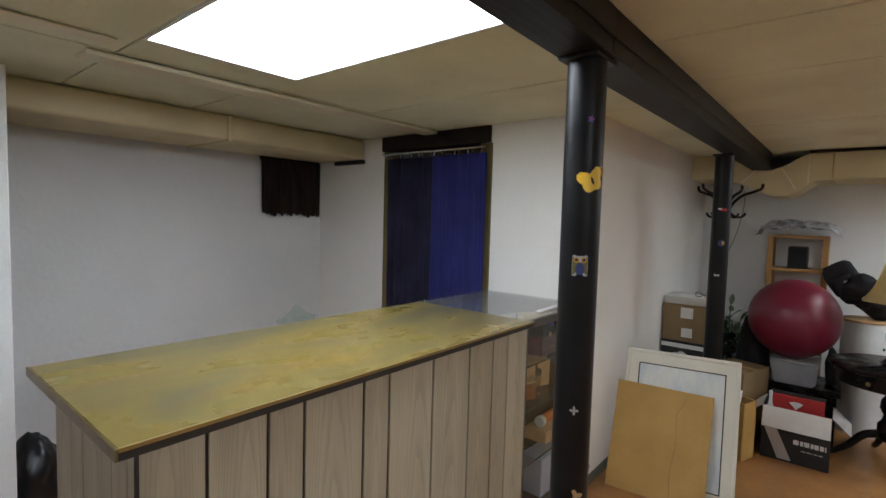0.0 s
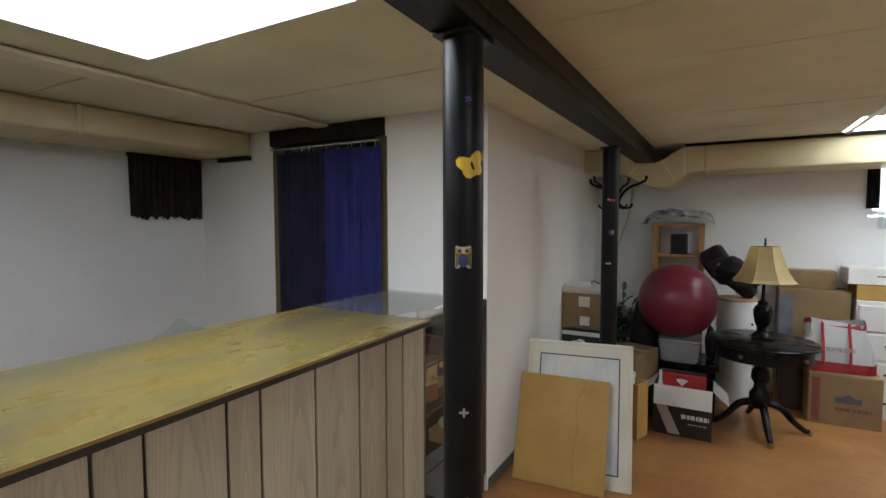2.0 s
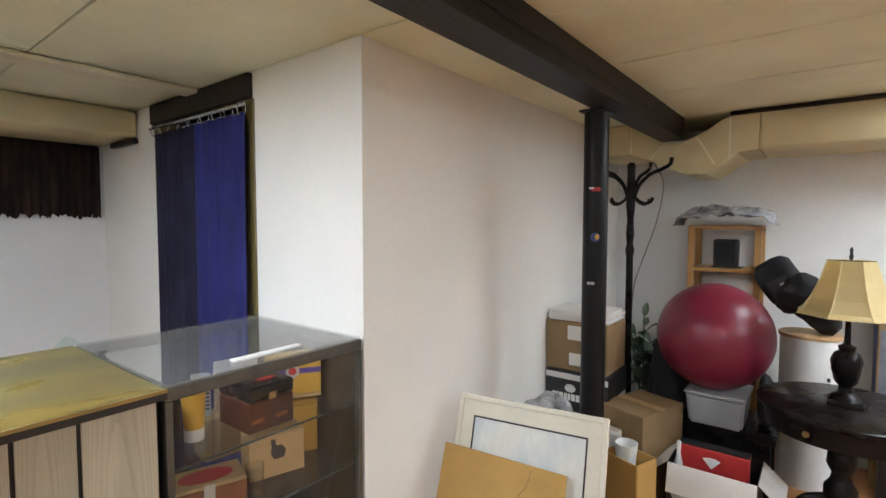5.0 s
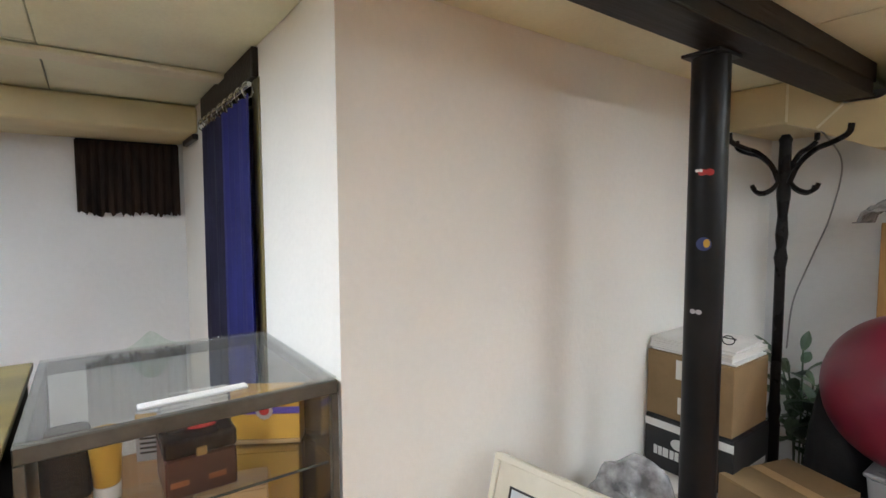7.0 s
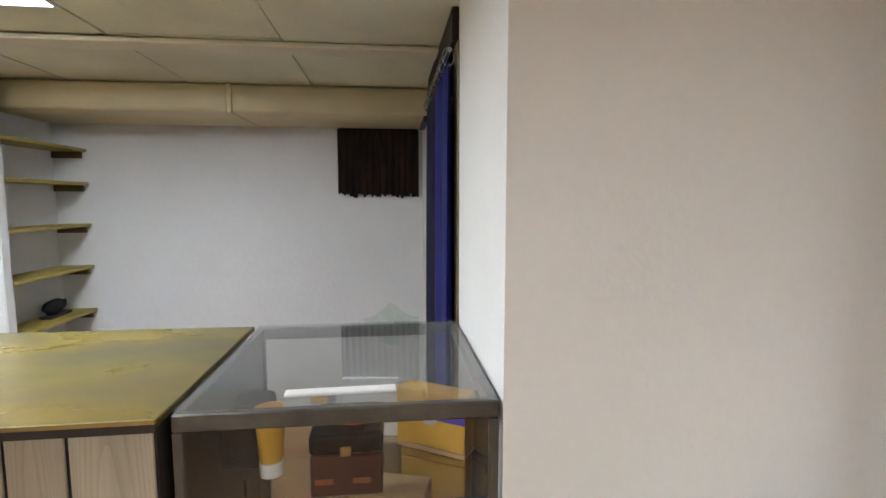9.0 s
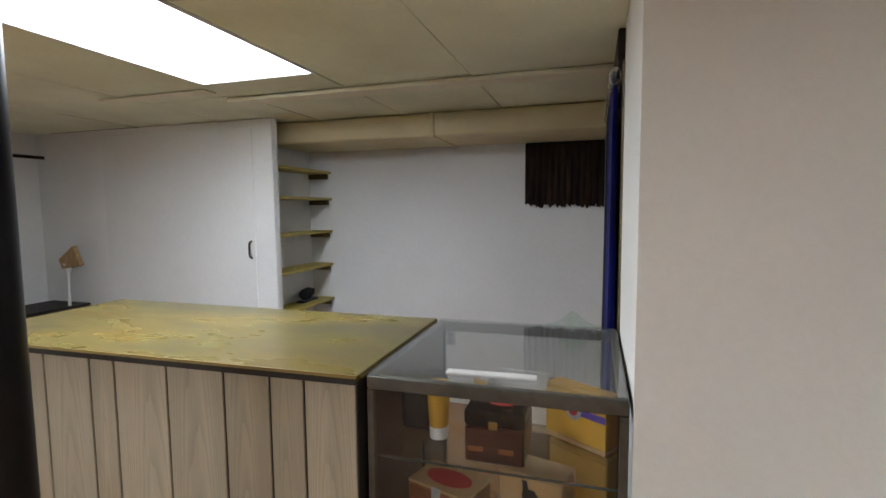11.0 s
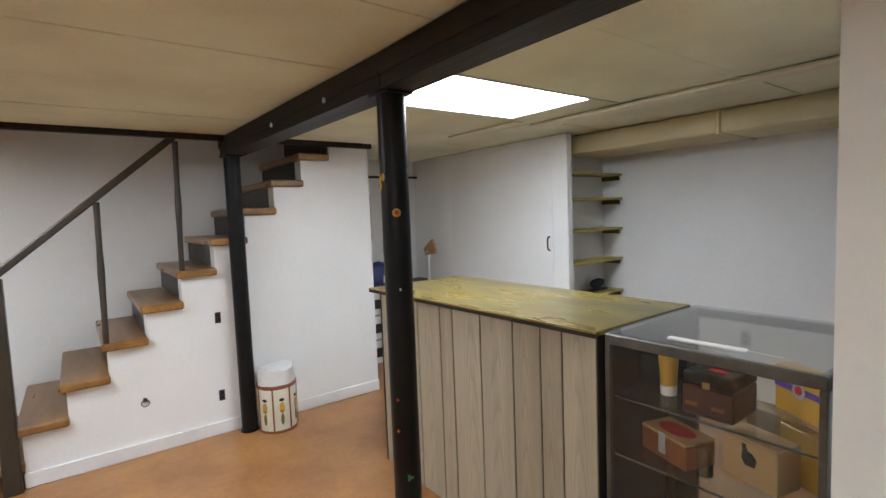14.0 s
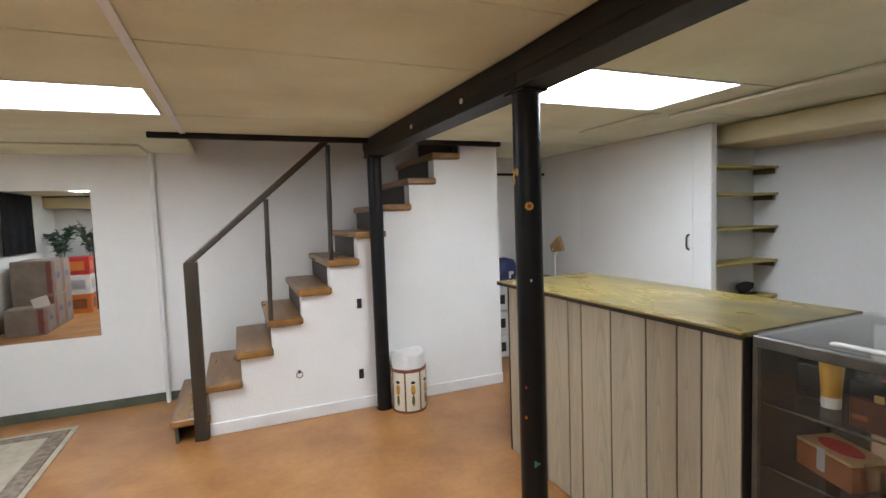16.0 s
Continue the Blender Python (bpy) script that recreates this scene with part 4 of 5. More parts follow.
def blob(r, sx, sy, sz, amp, seed, n=2, flat=True):
    b = bmesh.new()
    bmesh.ops.create_icosphere(b, subdivisions=n, radius=r)
    for v in b.verts:
        v.co *= 1 + amp * noise.noise(v.co * (2.2 / r) * 0.5 + Vector((seed, seed * 2, 0))) + 0.4 * amp * noise.noise(v.co * (6 / r) * 0.5 + Vector((0, seed, 3)))
        v.co = Vector((v.co.x * sx, v.co.y * sy, v.co.z * sz))
    lo = min(v.co.z for v in b.verts)
    for v in b.verts:
        v.co.z -= lo
        if flat and v.co.z < 0.12 * r * sz:
            v.co.z = 0
    return b
part("film", blob(0.2, 0.95, 0.6, 1.36, 0.35, 3.0, 4), FILM, t, "crumpled clear film", smooth=True)
for x, y, z, r in ((0.08, -0.11, 0.43, 0.05), (0.16, -0.105, 0.41, 0.03), (-0.03, -0.11, 0.45, 0.022)):
    part("wrap", blob(r, 1.7, 0.9, 0.7, 0.45, 5.0 + 9 * x, 3), TEAL, t, "scrap of teal plastic", smooth=True).matrix_basis = pose(x, y, z)

# ---- leaning pictures ----
pf = thing("framed_picture", "ivory framed abstract print leaning against cartons", "picture", (-0.264, 5.16, 0))
M = pose(0, 0, 0, -17, 0, 9.5)
W, Hh = 0.56, 0.745
def lp(name, b, m, parent, label="", mm=M):
    b.transform(mm)
    return part(name, b, m, parent, label)
for x0, x1, z0, z1 in ((-W / 2, W / 2, 0, 0.018), (-W / 2, W / 2, Hh - 0.018, Hh), (-W / 2, -W / 2 + 0.018, 0.0182, Hh - 0.0182), (W / 2 - 0.018, W / 2, 0.0182, Hh - 0.0182)):
    lp("frame_rail", box(x0, x1, -0.012, 0.012, z0, z1, 0.002), CREAMFRAME, pf)
lp("mount", box(-W / 2 + 0.0182, W / 2 - 0.0182, -0.004, 0.010, 0.0182, Hh - 0.0182), CREAMFRAME, pf, "ivory mount board")
for x0, x1, z0, z1 in ((-0.215, 0.215, 0.070, 0.076), (-0.215, 0.215, 0.665, 0.671), (-0.215, -0.209, 0.0762, 0.6648), (0.209, 0.215, 0.0762, 0.6648)):
    lp("inner_line", box(x0, x1, -0.006, -0.0041, z0, z1), BLACKP, pf, "thin dark inner line")
PRINT = mat("watercolour print", (0.70, 0.70, 0.64), (0.42, 0.50, 0.57), scale=4, rough=0.3, bump=0.0, fine=30, stretch=(1.6, 1, 0.5), spread=0.1)
lp("print", box(-0.208, 0.208, -0.0056, -0.0041, 0.077, 0.664), PRINT, pf, "pale blue and grey abstract print")
cb = thing("cardboard_sheet", "golden-brown cardboard sheet leaning against the framed picture", "cardboard", (-0.341, 5.083, 0))
M2 = pose(0, 0, 0, -19.5, 0, 5)
lp("sheet", box(-0.24, 0.24, -0.004, 0.004, 0, 0.568, 0.0015), KRAFTY, cb, "", M2)
lp("crease", tube(curve([(0.115, -0.004, 0.555), (0.105, -0.004, 0.50), (0.075, -0.004, 0.44), (0.085, -0.004, 0.30), (0.07, -0.004, 0.15), (0.082, -0.004, 0.01)], 5), 0.0014, 5), KRAFT, cb, "wavy crease", M2)

# ---- open carton with a red folder ----
t = thing("open_carton", "open black-printed carton with cream flaps holding a red folder", "box", (0.188, 6.195, 0), turn=0)
for x0, x1, y0, y1 in ((-0.17, 0.17, -0.13, -0.126), (-0.17, 0.17, 0.126, 0.13), (-0.17, -0.166, -0.1258, 0.1258), (0.166, 0.17, -0.1258, 0.1258)):
    part("side", box(x0, x1, y0, y1, 0, 0.325, 0.001), BLACKP, t)
part("bottom", box(-0.1655, 0.1655, -0.1255, 0.1255, 0, 0.004), KRAFT, t)
b = box(-0.168, 0.168, 0, 0.003, -0.125, 0, 0.0008)
part("flap", b, PAPER, t, "cream flap").matrix_basis = pose(0, -0.1335, 0.326, -16, 0, 0)
for s in (-1, 1):
    part("flap", box(0, 0.12, -0.125, 0.125, -0.003, 0, 0.0008) if s > 0 else box(-0.12, 0, -0.125, 0.125, -0.003, 0, 0.0008), PAPER, t, "cream flap").matrix_basis = pose(s * 0.172, 0, 0.326, 0, s * 42, 0)
part("stripe", slab([(-0.08, 0), (-0.01, 0), (-0.10, 0.20), (-0.165, 0.20)], 0, 0.0012), SILVER, t, "grey diagonal stripe").matrix_basis = pose(0.0, -0.1302, 0.012, 90, 0, 0)
bars(t, WHITEP, 0.075, -0.1303, 0.135, 0.16, 5, 0.028)
bars(t, SILVER, 0.09, -0.1303, 0.09, 0.11, 3, 0.006)
t = thing("red_folder", "bright red binder standing in the open carton", "folder", (0.185, 6.15, 0.0045))
part("cover", box(-0.135, 0.135, -0.012, 0.045, 0.0, 0.385, 0.004), RED, t)
part("badge", slab([(-0.035, 0.0), (0.0, -0.04), (0.035, 0.0), (0.012, 0.008), (-0.012, 0.008)], 0, 0.0012), WHITEP, t, "white badge").matrix_basis = pose(-0.005, -0.0122, 0.345, 90, 0, 0)
part("edge", box(-0.137, 0.137, -0.006, 0.047, 0.3855, 0.394, 0.001), BLACKPL, t)
t = thing("white_bottle", "small white spray bottle in the open carton", "bottle", (0.05, 6.13, 0.0045))
part("body", lathe([(0.018, 0), (0.018, 0.30), (0.01, 0.33), (0.008, 0.36)], 14), WHITEPL, t, smooth=True)
part("cap", lathe([(0.010, 0.361), (0.010, 0.395), (0.006, 0.40)], 12), WHITEPL, t, smooth=True)

# ---- exercise ball on a storage tub on a black bench ----
t = thing("black_bench", "low black wooden bench under the plastic tub", "bench", (0.10, 6.66, 0))
part("top", box(-0.24, 0.29, -0.18, 0.20, 0.335, 0.372, 0.004), BLACKWOOD, t)
for x in (-0.22, 0.23):
    for y in (-0.165, 0.145):
        part("leg", box(x, x + 0.04, y, y + 0.04, 0, 0.3345, 0.003), BLACKWOOD, t)
part("front_panel", box(-0.1795, 0.2295, -0.150, -0.140, 0.03, 0.3345, 0.003), BLACKWOOD, t)
part("back_panel", box(-0.1795, 0.2295, 0.165, 0.175, 0.03, 0.3345, 0.003), BLACKWOOD, t)
part("side_panel", box(0.245, 0.255, -0.124, 0.144, 0.03, 0.3345, 0.003), BLACKWOOD, t)
t = thing("black_jacket", "folded black jacket heaped beside the plastic tub", "jacket", (0.335, 6.68, 0.3725))
part("cloth", blob(0.10, 0.42, 1.0, 1.25, 0.3, 4.2, 4), BLACKCL, t, smooth=True)
part("sleeve", tube(curve([(0.0, -0.06, 0.2), (0.01, -0.10, 0.12), (0.0, -0.095, 0.03)]), 0.022, 8), BLACKCL, t, smooth=True)
t = thing("storage_tub", "translucent grey plastic storage tub on a black bench", "storage tub", (0.137, 6.60, 0.3725))
b = bmesh.new()
quads(b, [(x * (0.118 if z == 0 else 0.132), y * (0.125 if z == 0 else 0.14), z) for x in (-1, 1) for y in (-1, 1) for z in (0, 0.155)], CUBE)
bmesh.ops.recalc_face_normals(b, faces=b.faces)
bmesh.ops.bevel(b, geom=b.edges[:], offset=0.012, segments=2, affect="EDGES")
part("body", b, CLEARPL, t, smooth=True)
part("rim", box(-0.138, 0.138, -0.146, 0.146, 0.150, 0.166, 0.005), CLEARPL, t)
t = thing("exercise_ball", "large crimson rubber exercise ball resting on a storage tub", "exercise ball", (0.108, 6.585, 0.538))
R = 0.268
part("ball", lathe([(R * math.sin(a), R - R * math.cos(a)) for a in [math.pi * (k + 0.3) / 40 for k in range(40)]], 48), BALLM, t, smooth=True)
part("plug", lathe([(0.010, 0), (0.010, 0.004), (0.006, 0.006)], 12), WHITEPL, t, "small pale plug").matrix_basis = pose(0.04, -0.10, 0.502, 25, 12, 0)

# ---- pedestal table and lamp ----
TB = (0.628, 6.44)
t = thing("pedestal_table", "round black lacquered drum table on a turned pedestal", "table", (*TB, 0))
part("tabletop", lathe([(0.305, 0.585), (0.318, 0.592), (0.318, 0.602), (0.308, 0.61)], 48), BLACKWOOD, t, smooth=True)
part("apron", lathe([(0.285, 0.500), (0.285, 0.5845)], 48), BLACKWOOD, t, smooth=True)
for a in (-2.0, -0.75, 0.6, 2.2):
    kx, ky = 0.286 * math.cos(a), 0.286 * math.sin(a)
    part("knob", lathe([(0.006, 0), (0.006, 0.008), (0.013, 0.013), (0.011, 0.021)], 12), BRASS, t, "small brass knob").matrix_basis = pose(kx, ky, 0.542, 0, 90, math.degrees(a))
part("pedestal", lathe([(0.07, 0.499), (0.06, 0.48), (0.035, 0.46), (0.03, 0.43), (0.05, 0.40), (0.055, 0.35), (0.035, 0.31), (0.04, 0.28), (0.06, 0.25), (0.062, 0.18), (0.04, 0.15)], 24), BLACKWOOD, t, smooth=True)
for k in range(4):
    a = math.radians(10 + 90 * k)
    c, s = math.cos(a), math.sin(a)
    leg = curve([(c * 0.04, s * 0.04, 0.19), (c * 0.12, s * 0.12, 0.165), (c * 0.19, s * 0.19, 0.085), (c * 0.255, s * 0.255, 0.032), (c * 0.285, s * 0.285, 0.022)], 5)
    part("leg", tube(leg, 0.02, 8, radii=[0.026 - 0.011 * i / (len(leg) - 1) for i in range(len(leg))]), BLACKWOOD, t, smooth=True)
    part("toe_cap", lathe([(0.012, 0), (0.017, 0.012), (0.014, 0.03)], 10, (c * 0.288, s * 0.288, 0)), BRASS, t, "dull brass toe")
t = thing("table_lamp", "table lamp with black turned base and cream bell shade", "lamp", (*TB, 0.6105))
part("foot", box(-0.062, 0.062, -0.062, 0.062, 0, 0.022, 0.006, seg=2), BLACKWOOD, t)
part("base", lathe([(0.058, 0.0225), (0.05, 0.04), (0.028, 0.055), (0.024, 0.08), (0.040, 0.10), (0.052, 0.15), (0.056, 0.19), (0.045, 0.22), (0.028, 0.232), (0.032, 0.25), (0.012, 0.262), (0.009, 0.41)], 24), BLACKWOOD, t, smooth=True)
part("switch", box(-0.062, -0.05, -0.008, 0.008, 0.085, 0.10, 0.002), BLACKPL, t)
# bell shade with eight panels
b = bmesh.new()
prof = [(0.190, 0.385), (0.168, 0.405), (0.138, 0.455), (0.108, 0.53), (0.084, 0.615)]
ring = [[b.verts.new((r * math.cos(math.radians(22.5 + 45 * i)), r * math.sin(math.radians(22.5 + 45 * i)), z)) for i in range(8)] for r, z in prof]
for u, v in zip(ring, ring[1:]):
    for i in range(8):
        b.faces.new((u[i], u[(i + 1) % 8], v[(i + 1) % 8], v[i]))
bmesh.ops.solidify(b, geom=b.faces[:], thickness=0.003)
sh = part("shade", b, SHADE, t, "cream fabric bell shade")
for i in range(8):
    a = math.radians(22.5 + 45 * i)
    part("seam", tube([((r + 0.001) * math.cos(a), (r + 0.001) * math.sin(a), z) for r, z in prof], 0.0022, 6), SHADE, sh)
part("spider", tube([(-0.082, 0, 0.613), (0.082, 0, 0.613)], 0.0025, 6), BLACKPL, t)
part("stem", lathe([(0.004, 0.411), (0.004, 0.617)], 8), BLACKPL, t)
part("finial", lathe([(0.005, 0.618), (0.009, 0.63), (0.005, 0.645), (0.007, 0.658), (0.002, 0.672)], 12), BLACKPL, t, smooth=True)

t = thing("black_case", "narrow black rigid case standing behind the table", "case", (0.86, 7.02, 0))
part("shell", box(-0.075, 0.075, -0.05, 0.05, 0, 0.43, 0.014, seg=3), BLACKPL, t)
part("seam", box(-0.0758, 0.0758, -0.003, 0.003, 0.01, 0.431, 0.001), BLACKCL, t)
part("handle", tube(curve([(-0.04, 0, 0.43), (-0.035, 0, 0.455), (0.035, 0, 0.455), (0.04, 0, 0.43)], 4), 0.007, 8), BLACKPL, t, smooth=True)
# ---- white bin with black bundles ----
t = thing("white_drum", "tall white cylindrical bin with a beige rim", "bin", (0.495, 6.99, 0))
part("body", lathe([(0.13, 0), (0.132, 0.785)], 32), WHITEPL, t, smooth=True)
part("rim", lathe([(0.139, 0.786), (0.141, 0.795), (0.139, 0.803)], 32), TAN, t, "beige rim", smooth=True)
t = thing("black_bundle", "bundle of black cloth straps heaped on the bin", "bundle", (0.50, 6.96, 0.804))
part("cloth", blob(0.13, 1.1, 0.85, 0.95, 0.55, 2.0, 4), BLACKCL, t, smooth=True)
t = thing("black_bag", "black padded equipment bag standing tilted on the bundle", "bag", (0.45, 7.0, 0.915), turn=-10)
b = box(-0.085, 0.085, -0.05, 0.05, 0, 0.22, 0.02, seg=3)
bmesh.ops.subdivide_edges(b, edges=b.edges[:], cuts=3, use_grid_fill=True)
for v in b.verts:
    v.co += 0.05 * noise.noise_vector(v.co * 9.0) * (0.3 + v.co.z)
part("body", b, BLACKCL, t, smooth=True).matrix_basis = pose(-0.04, 0, 0.06, 0, -32, 0)
part("pocket", box(-0.06, 0.06, -0.068, -0.045, 0.02, 0.13, 0.010, seg=2), BLACKPL, t).matrix_basis = pose(-0.04, 0, 0.06, 0, -32, 0)
part("strap", tube(curve([(0.0, -0.055, 0.08), (0.05, -0.07, 0.14), (0.09, -0.05, 0.10), (0.12, -0.03, 0.02)]), 0.010, 8), BLACKCL, t)
part("mark", box(0.005, 0.035, -0.0695, -0.0682, 0.08, 0.092), SILVER, t).matrix_basis = pose(-0.04, 0, 0.06, 0, -32, 0)

# ---- pine shelf unit against the wall ----
t = thing("pine_shelf_unit", "narrow orange pine open shelf unit", "shelf unit", (0.068, 7.20, 0))
for x in (-0.19, 0.155):
    for y in (-0.13, 0.095):
        part("post", box(x, x + 0.035, y, y + 0.035, 0, 1.36, 0.003), PINE, t)
for z in (0.12, 0.43, 0.75, 1.09, 1.345):
    part("shelf", box(-0.1895, 0.1895, -0.1295, 0.1295, z, z + 0.022, 0.003), PINE, t)
t = thing("black_bag", "slumped black cloth bag on the floor behind cartons", "bag", (-0.13, 6.72, 0))
part("sack", blob(0.18, 0.62, 0.7, 2.0, 0.3, 9.0, 4), BLACKCL, t, smooth=True)
part("strap", tube(curve([(-0.05, 0, 0.55), (0, 0.01, 0.70), (0.05, 0, 0.55)]), 0.01, 8), BLACKCL, t)
t = thing("speaker", "small black loudspeaker on the pine shelf", "speaker", (0.073, 7.17, 1.1125))
part("body", box(-0.065, 0.065, -0.05, 0.05, 0, 0.17, 0.012, seg=2), BLACKPL, t)
part("grille", box(-0.052, 0.052, -0.054, -0.0505, 0.02, 0.155, 0.004), BLACKCL, t)
part("foot", box(-0.075, 0.085, -0.055, 0.05, -0.0, 0.008, 0.002), BLACKPL, t)
t = thing("plastic_bag", "crumpled clear plastic bag of dark cloth on the shelf", "bag", (0.068, 7.16, 1.368))
b = bmesh.new()
bmesh.ops.create_grid(b, x_segments=40, y_segments=18, size=1)
for v in b.verts:
    x, y = v.co.x, v.co.y
    hgt = 0.10 * math.sqrt(max(0, 1 - abs(x) ** 2.5)) * (1 - 0.5 * y * y)
    z = hgt + 0.03 * noise.noise(Vector((x * 4, y * 3, 1))) + 0.015 * noise.noise(Vector((x * 11, y * 9, 4)))
    v.co = Vector((x * 0.27, y * 0.14 - 0.02, max(0.0005, z + (-0.035 if abs(x) > 0.92 else 0) + 0.012)))
bmesh.ops.solidify(b, geom=b.faces[:], thickness=0.004)
part("film", b, FILM, t, smooth=True)

# ---- coat rack ----
CR = (-0.375, 6.76)
t = thing("coat_rack", "dark bentwood coat rack with curved hooks", "coat rack", (*CR, 0))
part("pole", lathe([(0.024, 0.03), (0.024, 0.5), (0.02, 0.52), (0.026, 0.56), (0.02, 0.60), (0.02, 1.18), (0.026, 1.22), (0.018, 1.26), (0.024, 1.32), (0.018, 1.40), (0.026, 1.48), (0.022, 1.70), (0.026, 1.715), (0.015, 1.735)], 18), BLACKWOOD, t, smooth=True)
for k in range(4):
    a = math.radians(-25 + 90 * k)
    c, s = math.cos(a), math.sin(a)
    pts = [(c * r, s * r, z) for r, z in ((0.02, 1.52), (0.06, 1.60), (0.13, 1.655), (0.20, 1.675), (0.262, 1.70), (0.272, 1.735))]
    if math.hypot(CR[0] + c * 0.272 - (-0.645), 0) and CR[0] + c * 0.272 > -0.64 and CR[1] + s * 0.272 < 6.82 or k in (0, 3):
        part("hook", tube(curve(pts, 5), 0.0105, 8), BLACKWOOD, t, smooth=True)
    else:
        pts = [(c * r * 0.82, s * r * 0.82, z) for r, z in ((0.02, 1.52), (0.06, 1.60), (0.13, 1.655), (0.20, 1.675), (0.262, 1.70), (0.272, 1.735))]
        if CR[1] + s * 0.22 > 6.82:
            pts = [(x, y * 0.25, z) for x, y, z in pts]
        part("hook", tube(curve(pts, 5), 0.0105, 8), BLACKWOOD, t, smooth=True)
    q = [(c * r, s * r, z) for r, z in ((0.02, 1.545), (0.06, 1.508), (0.11, 1.492), (0.145, 1.505), (0.155, 1.525))]
    part("lower_hook", tube(curve(q, 5), 0.009, 8), BLACKWOOD, t, smooth=True)
for k in range(4):
    a = math.radians(20 + 90 * k)
    c, s = math.cos(a), math.sin(a)
    part("foot", tube(curve([(c * 0.02, s * 0.02, 0.30), (c * 0.08, s * 0.08, 0.22), (c * 0.13, s * 0.13, 0.06), (c * 0.17, s * 0.17, 0.014)], 5), 0.013, 8), BLACKWOOD, t, smooth=True)
t = thing("cable", "thin grey cable hanging down the wall from the duct", "cable", (-0.36, 7.33, 1.7))
part("wire", tube(curve([(0.06, -0.48, 0.08), (0.03, -0.02, -0.05), (-0.01, 0.0, -0.30), (-0.08, 0.0, -0.52), (-0.15, 0.0, -0.75), (-0.17, 0, -1.0)], 8), 0.004, 6), plain("grey cable sheath", (0.25, 0.25, 0.25), 0.5), t, smooth=True)


# ---- plants ----
def leaf(length, width, bend):
    b = bmesh.new()
    n = 5
    L_, R_, Cc = [], [], []
    for i in range(n + 1):
        u = i / n
        w = width * math.sin(math.pi * min(1, 0.08 + u * 0.92)) ** 0.8 * (1 - 0.3 * u) if i < n else 0.001
        x, z = length * u * math.cos(bend * u), length * (0.35 * u - bend * 0.4 * u * u)
        Cc.append(b.verts.new((x, 0, z - 0.12 * w)))
        L_.append(b.verts.new((x, w / 2, z))), R_.append(b.verts.new((x, -w / 2, z)))
    for i in range(n):
        b.faces.new((L_[i], Cc[i], Cc[i + 1], L_[i + 1])), b.faces.new((Cc[i], R_[i], R_[i + 1], Cc[i + 1]))
    me = bpy.data.meshes.new("leaf")
    b.to_mesh(me)
    b.free()
    me.materials.append(LEAF)
    return me

def plant(label, at, h, spread, count, pot_r, pot_h, seed, size=0.13, limit=None):
    rng = random.Random(seed)
    t = thing("potted_plant", label, "plant", at)
    part("pot", lathe([(pot_r * 0.75, 0), (pot_r, pot_h), (pot_r * 0.9, pot_h), (pot_r * 0.85, pot_h - 0.02)], 20), BLACKPL, t, smooth=True)
    kinds = [leaf(size, size * 0.34, 0.6), leaf(size * 1.25, size * 0.3, 1.0), leaf(size * 0.8, size * 0.36, 0.35)]
    for s in range(7):
        a, rr = 2 * math.pi * s / 7 + rng.random(), spread * rng.uniform(0.3, 0.8)
        top = (rr * math.cos(a), rr * math.sin(a), pot_h + h * rng.uniform(0.6, 1.0))
        pts = curve([(0.02 * math.cos(a), 0.02 * math.sin(a), pot_h - 0.03), (0.4 * top[0], 0.4 * top[1], pot_h + 0.5 * (top[2] - pot_h)), top], 5)
        st_ = part("stem", tube(pts, 0.004, 6), LEAF, t)
        for i in range(count // 7):
            p = pts[rng.randrange(3, len(pts))]
            o = new("leaf", kinds[rng.randrange(3)])
            o.parent = st_
            o.matrix_basis = Matrix.Translation(p) @ pose(0, 0, 0, rng.uniform(-30, 30), rng.uniform(-50, 25), rng.uniform(0, 360)) @ Matrix.Scale(rng.uniform(0.7, 1.25), 4)
    return t
plant("dark green leafy houseplant in a black pot", (-0.34, 6.97, 0), 0.62, 0.15, 84, 0.08, 0.22, 3, 0.16)

# ---- cartons, bag and drawers beside the table ----
def logo(t, x, y, z, w):
    part("emblem", slab([(-w / 2, 0), (w / 2, 0), (w / 2, w * 0.28), (w * 0.25, w * 0.28), (0, w * 0.46), (-w * 0.25, w * 0.28), (-w / 2, w * 0.28)], 0, 0.0012), FADEDNAVY, t, "faded navy gabled emblem").matrix_basis = pose(x, y, z, 90, 0, 0)
def moving_box(label, at, w, d, h, turn=0, group="moving boxes"):
    t = carton("moving_box", label, at, w, d, h, turn, group=group)
    logo(t, 0.05 * w, -d / 2 - 0.0001, h * 0.45, w * 0.36)
    bars(t, MUTED, 0.12 * w, -d / 2 - 0.0001, h * 0.33, w * 0.5, 5, h * 0.07)
    part("stripe", box(-w / 2 + 0.02, -w / 2 + 0.065, -d / 2 - 0.0013, -d / 2 - 0.0001, 0.02, h - 0.03), MUTED, t, "faded red printed stripe")
    return t
moving_box("brown moving box with a faded navy emblem and red print", (1.125, 6.94, 0), 0.40, 0.33, 0.35, 2)
t = carton("brown_carton", "plain brown cardboard carton standing on the floor", (0.98, 7.21, 0), 0.42, 0.20, 0.44)
t = carton("brown_carton", "brown carton with a navy emblem and a printed side", (0.985, 7.20, 0.441), 0.43, 0.24, 0.44)
logo(t, 0.04, -0.1202, 0.17, 0.16)
part("side_print", box(-0.2162, -0.2151, -0.10, 0.10, 0.05, 0.40), BLUEP, t, "navy printed side")
part("panel_print", box(-0.205, -0.125, -0.1213, -0.1202, 0.06, 0.40), mat("blue-grey print", (0.16, 0.17, 0.20), (0.12, 0.13, 0.16), scale=14, rough=0.6, bump=0.0), t, "blue-grey printed panel")
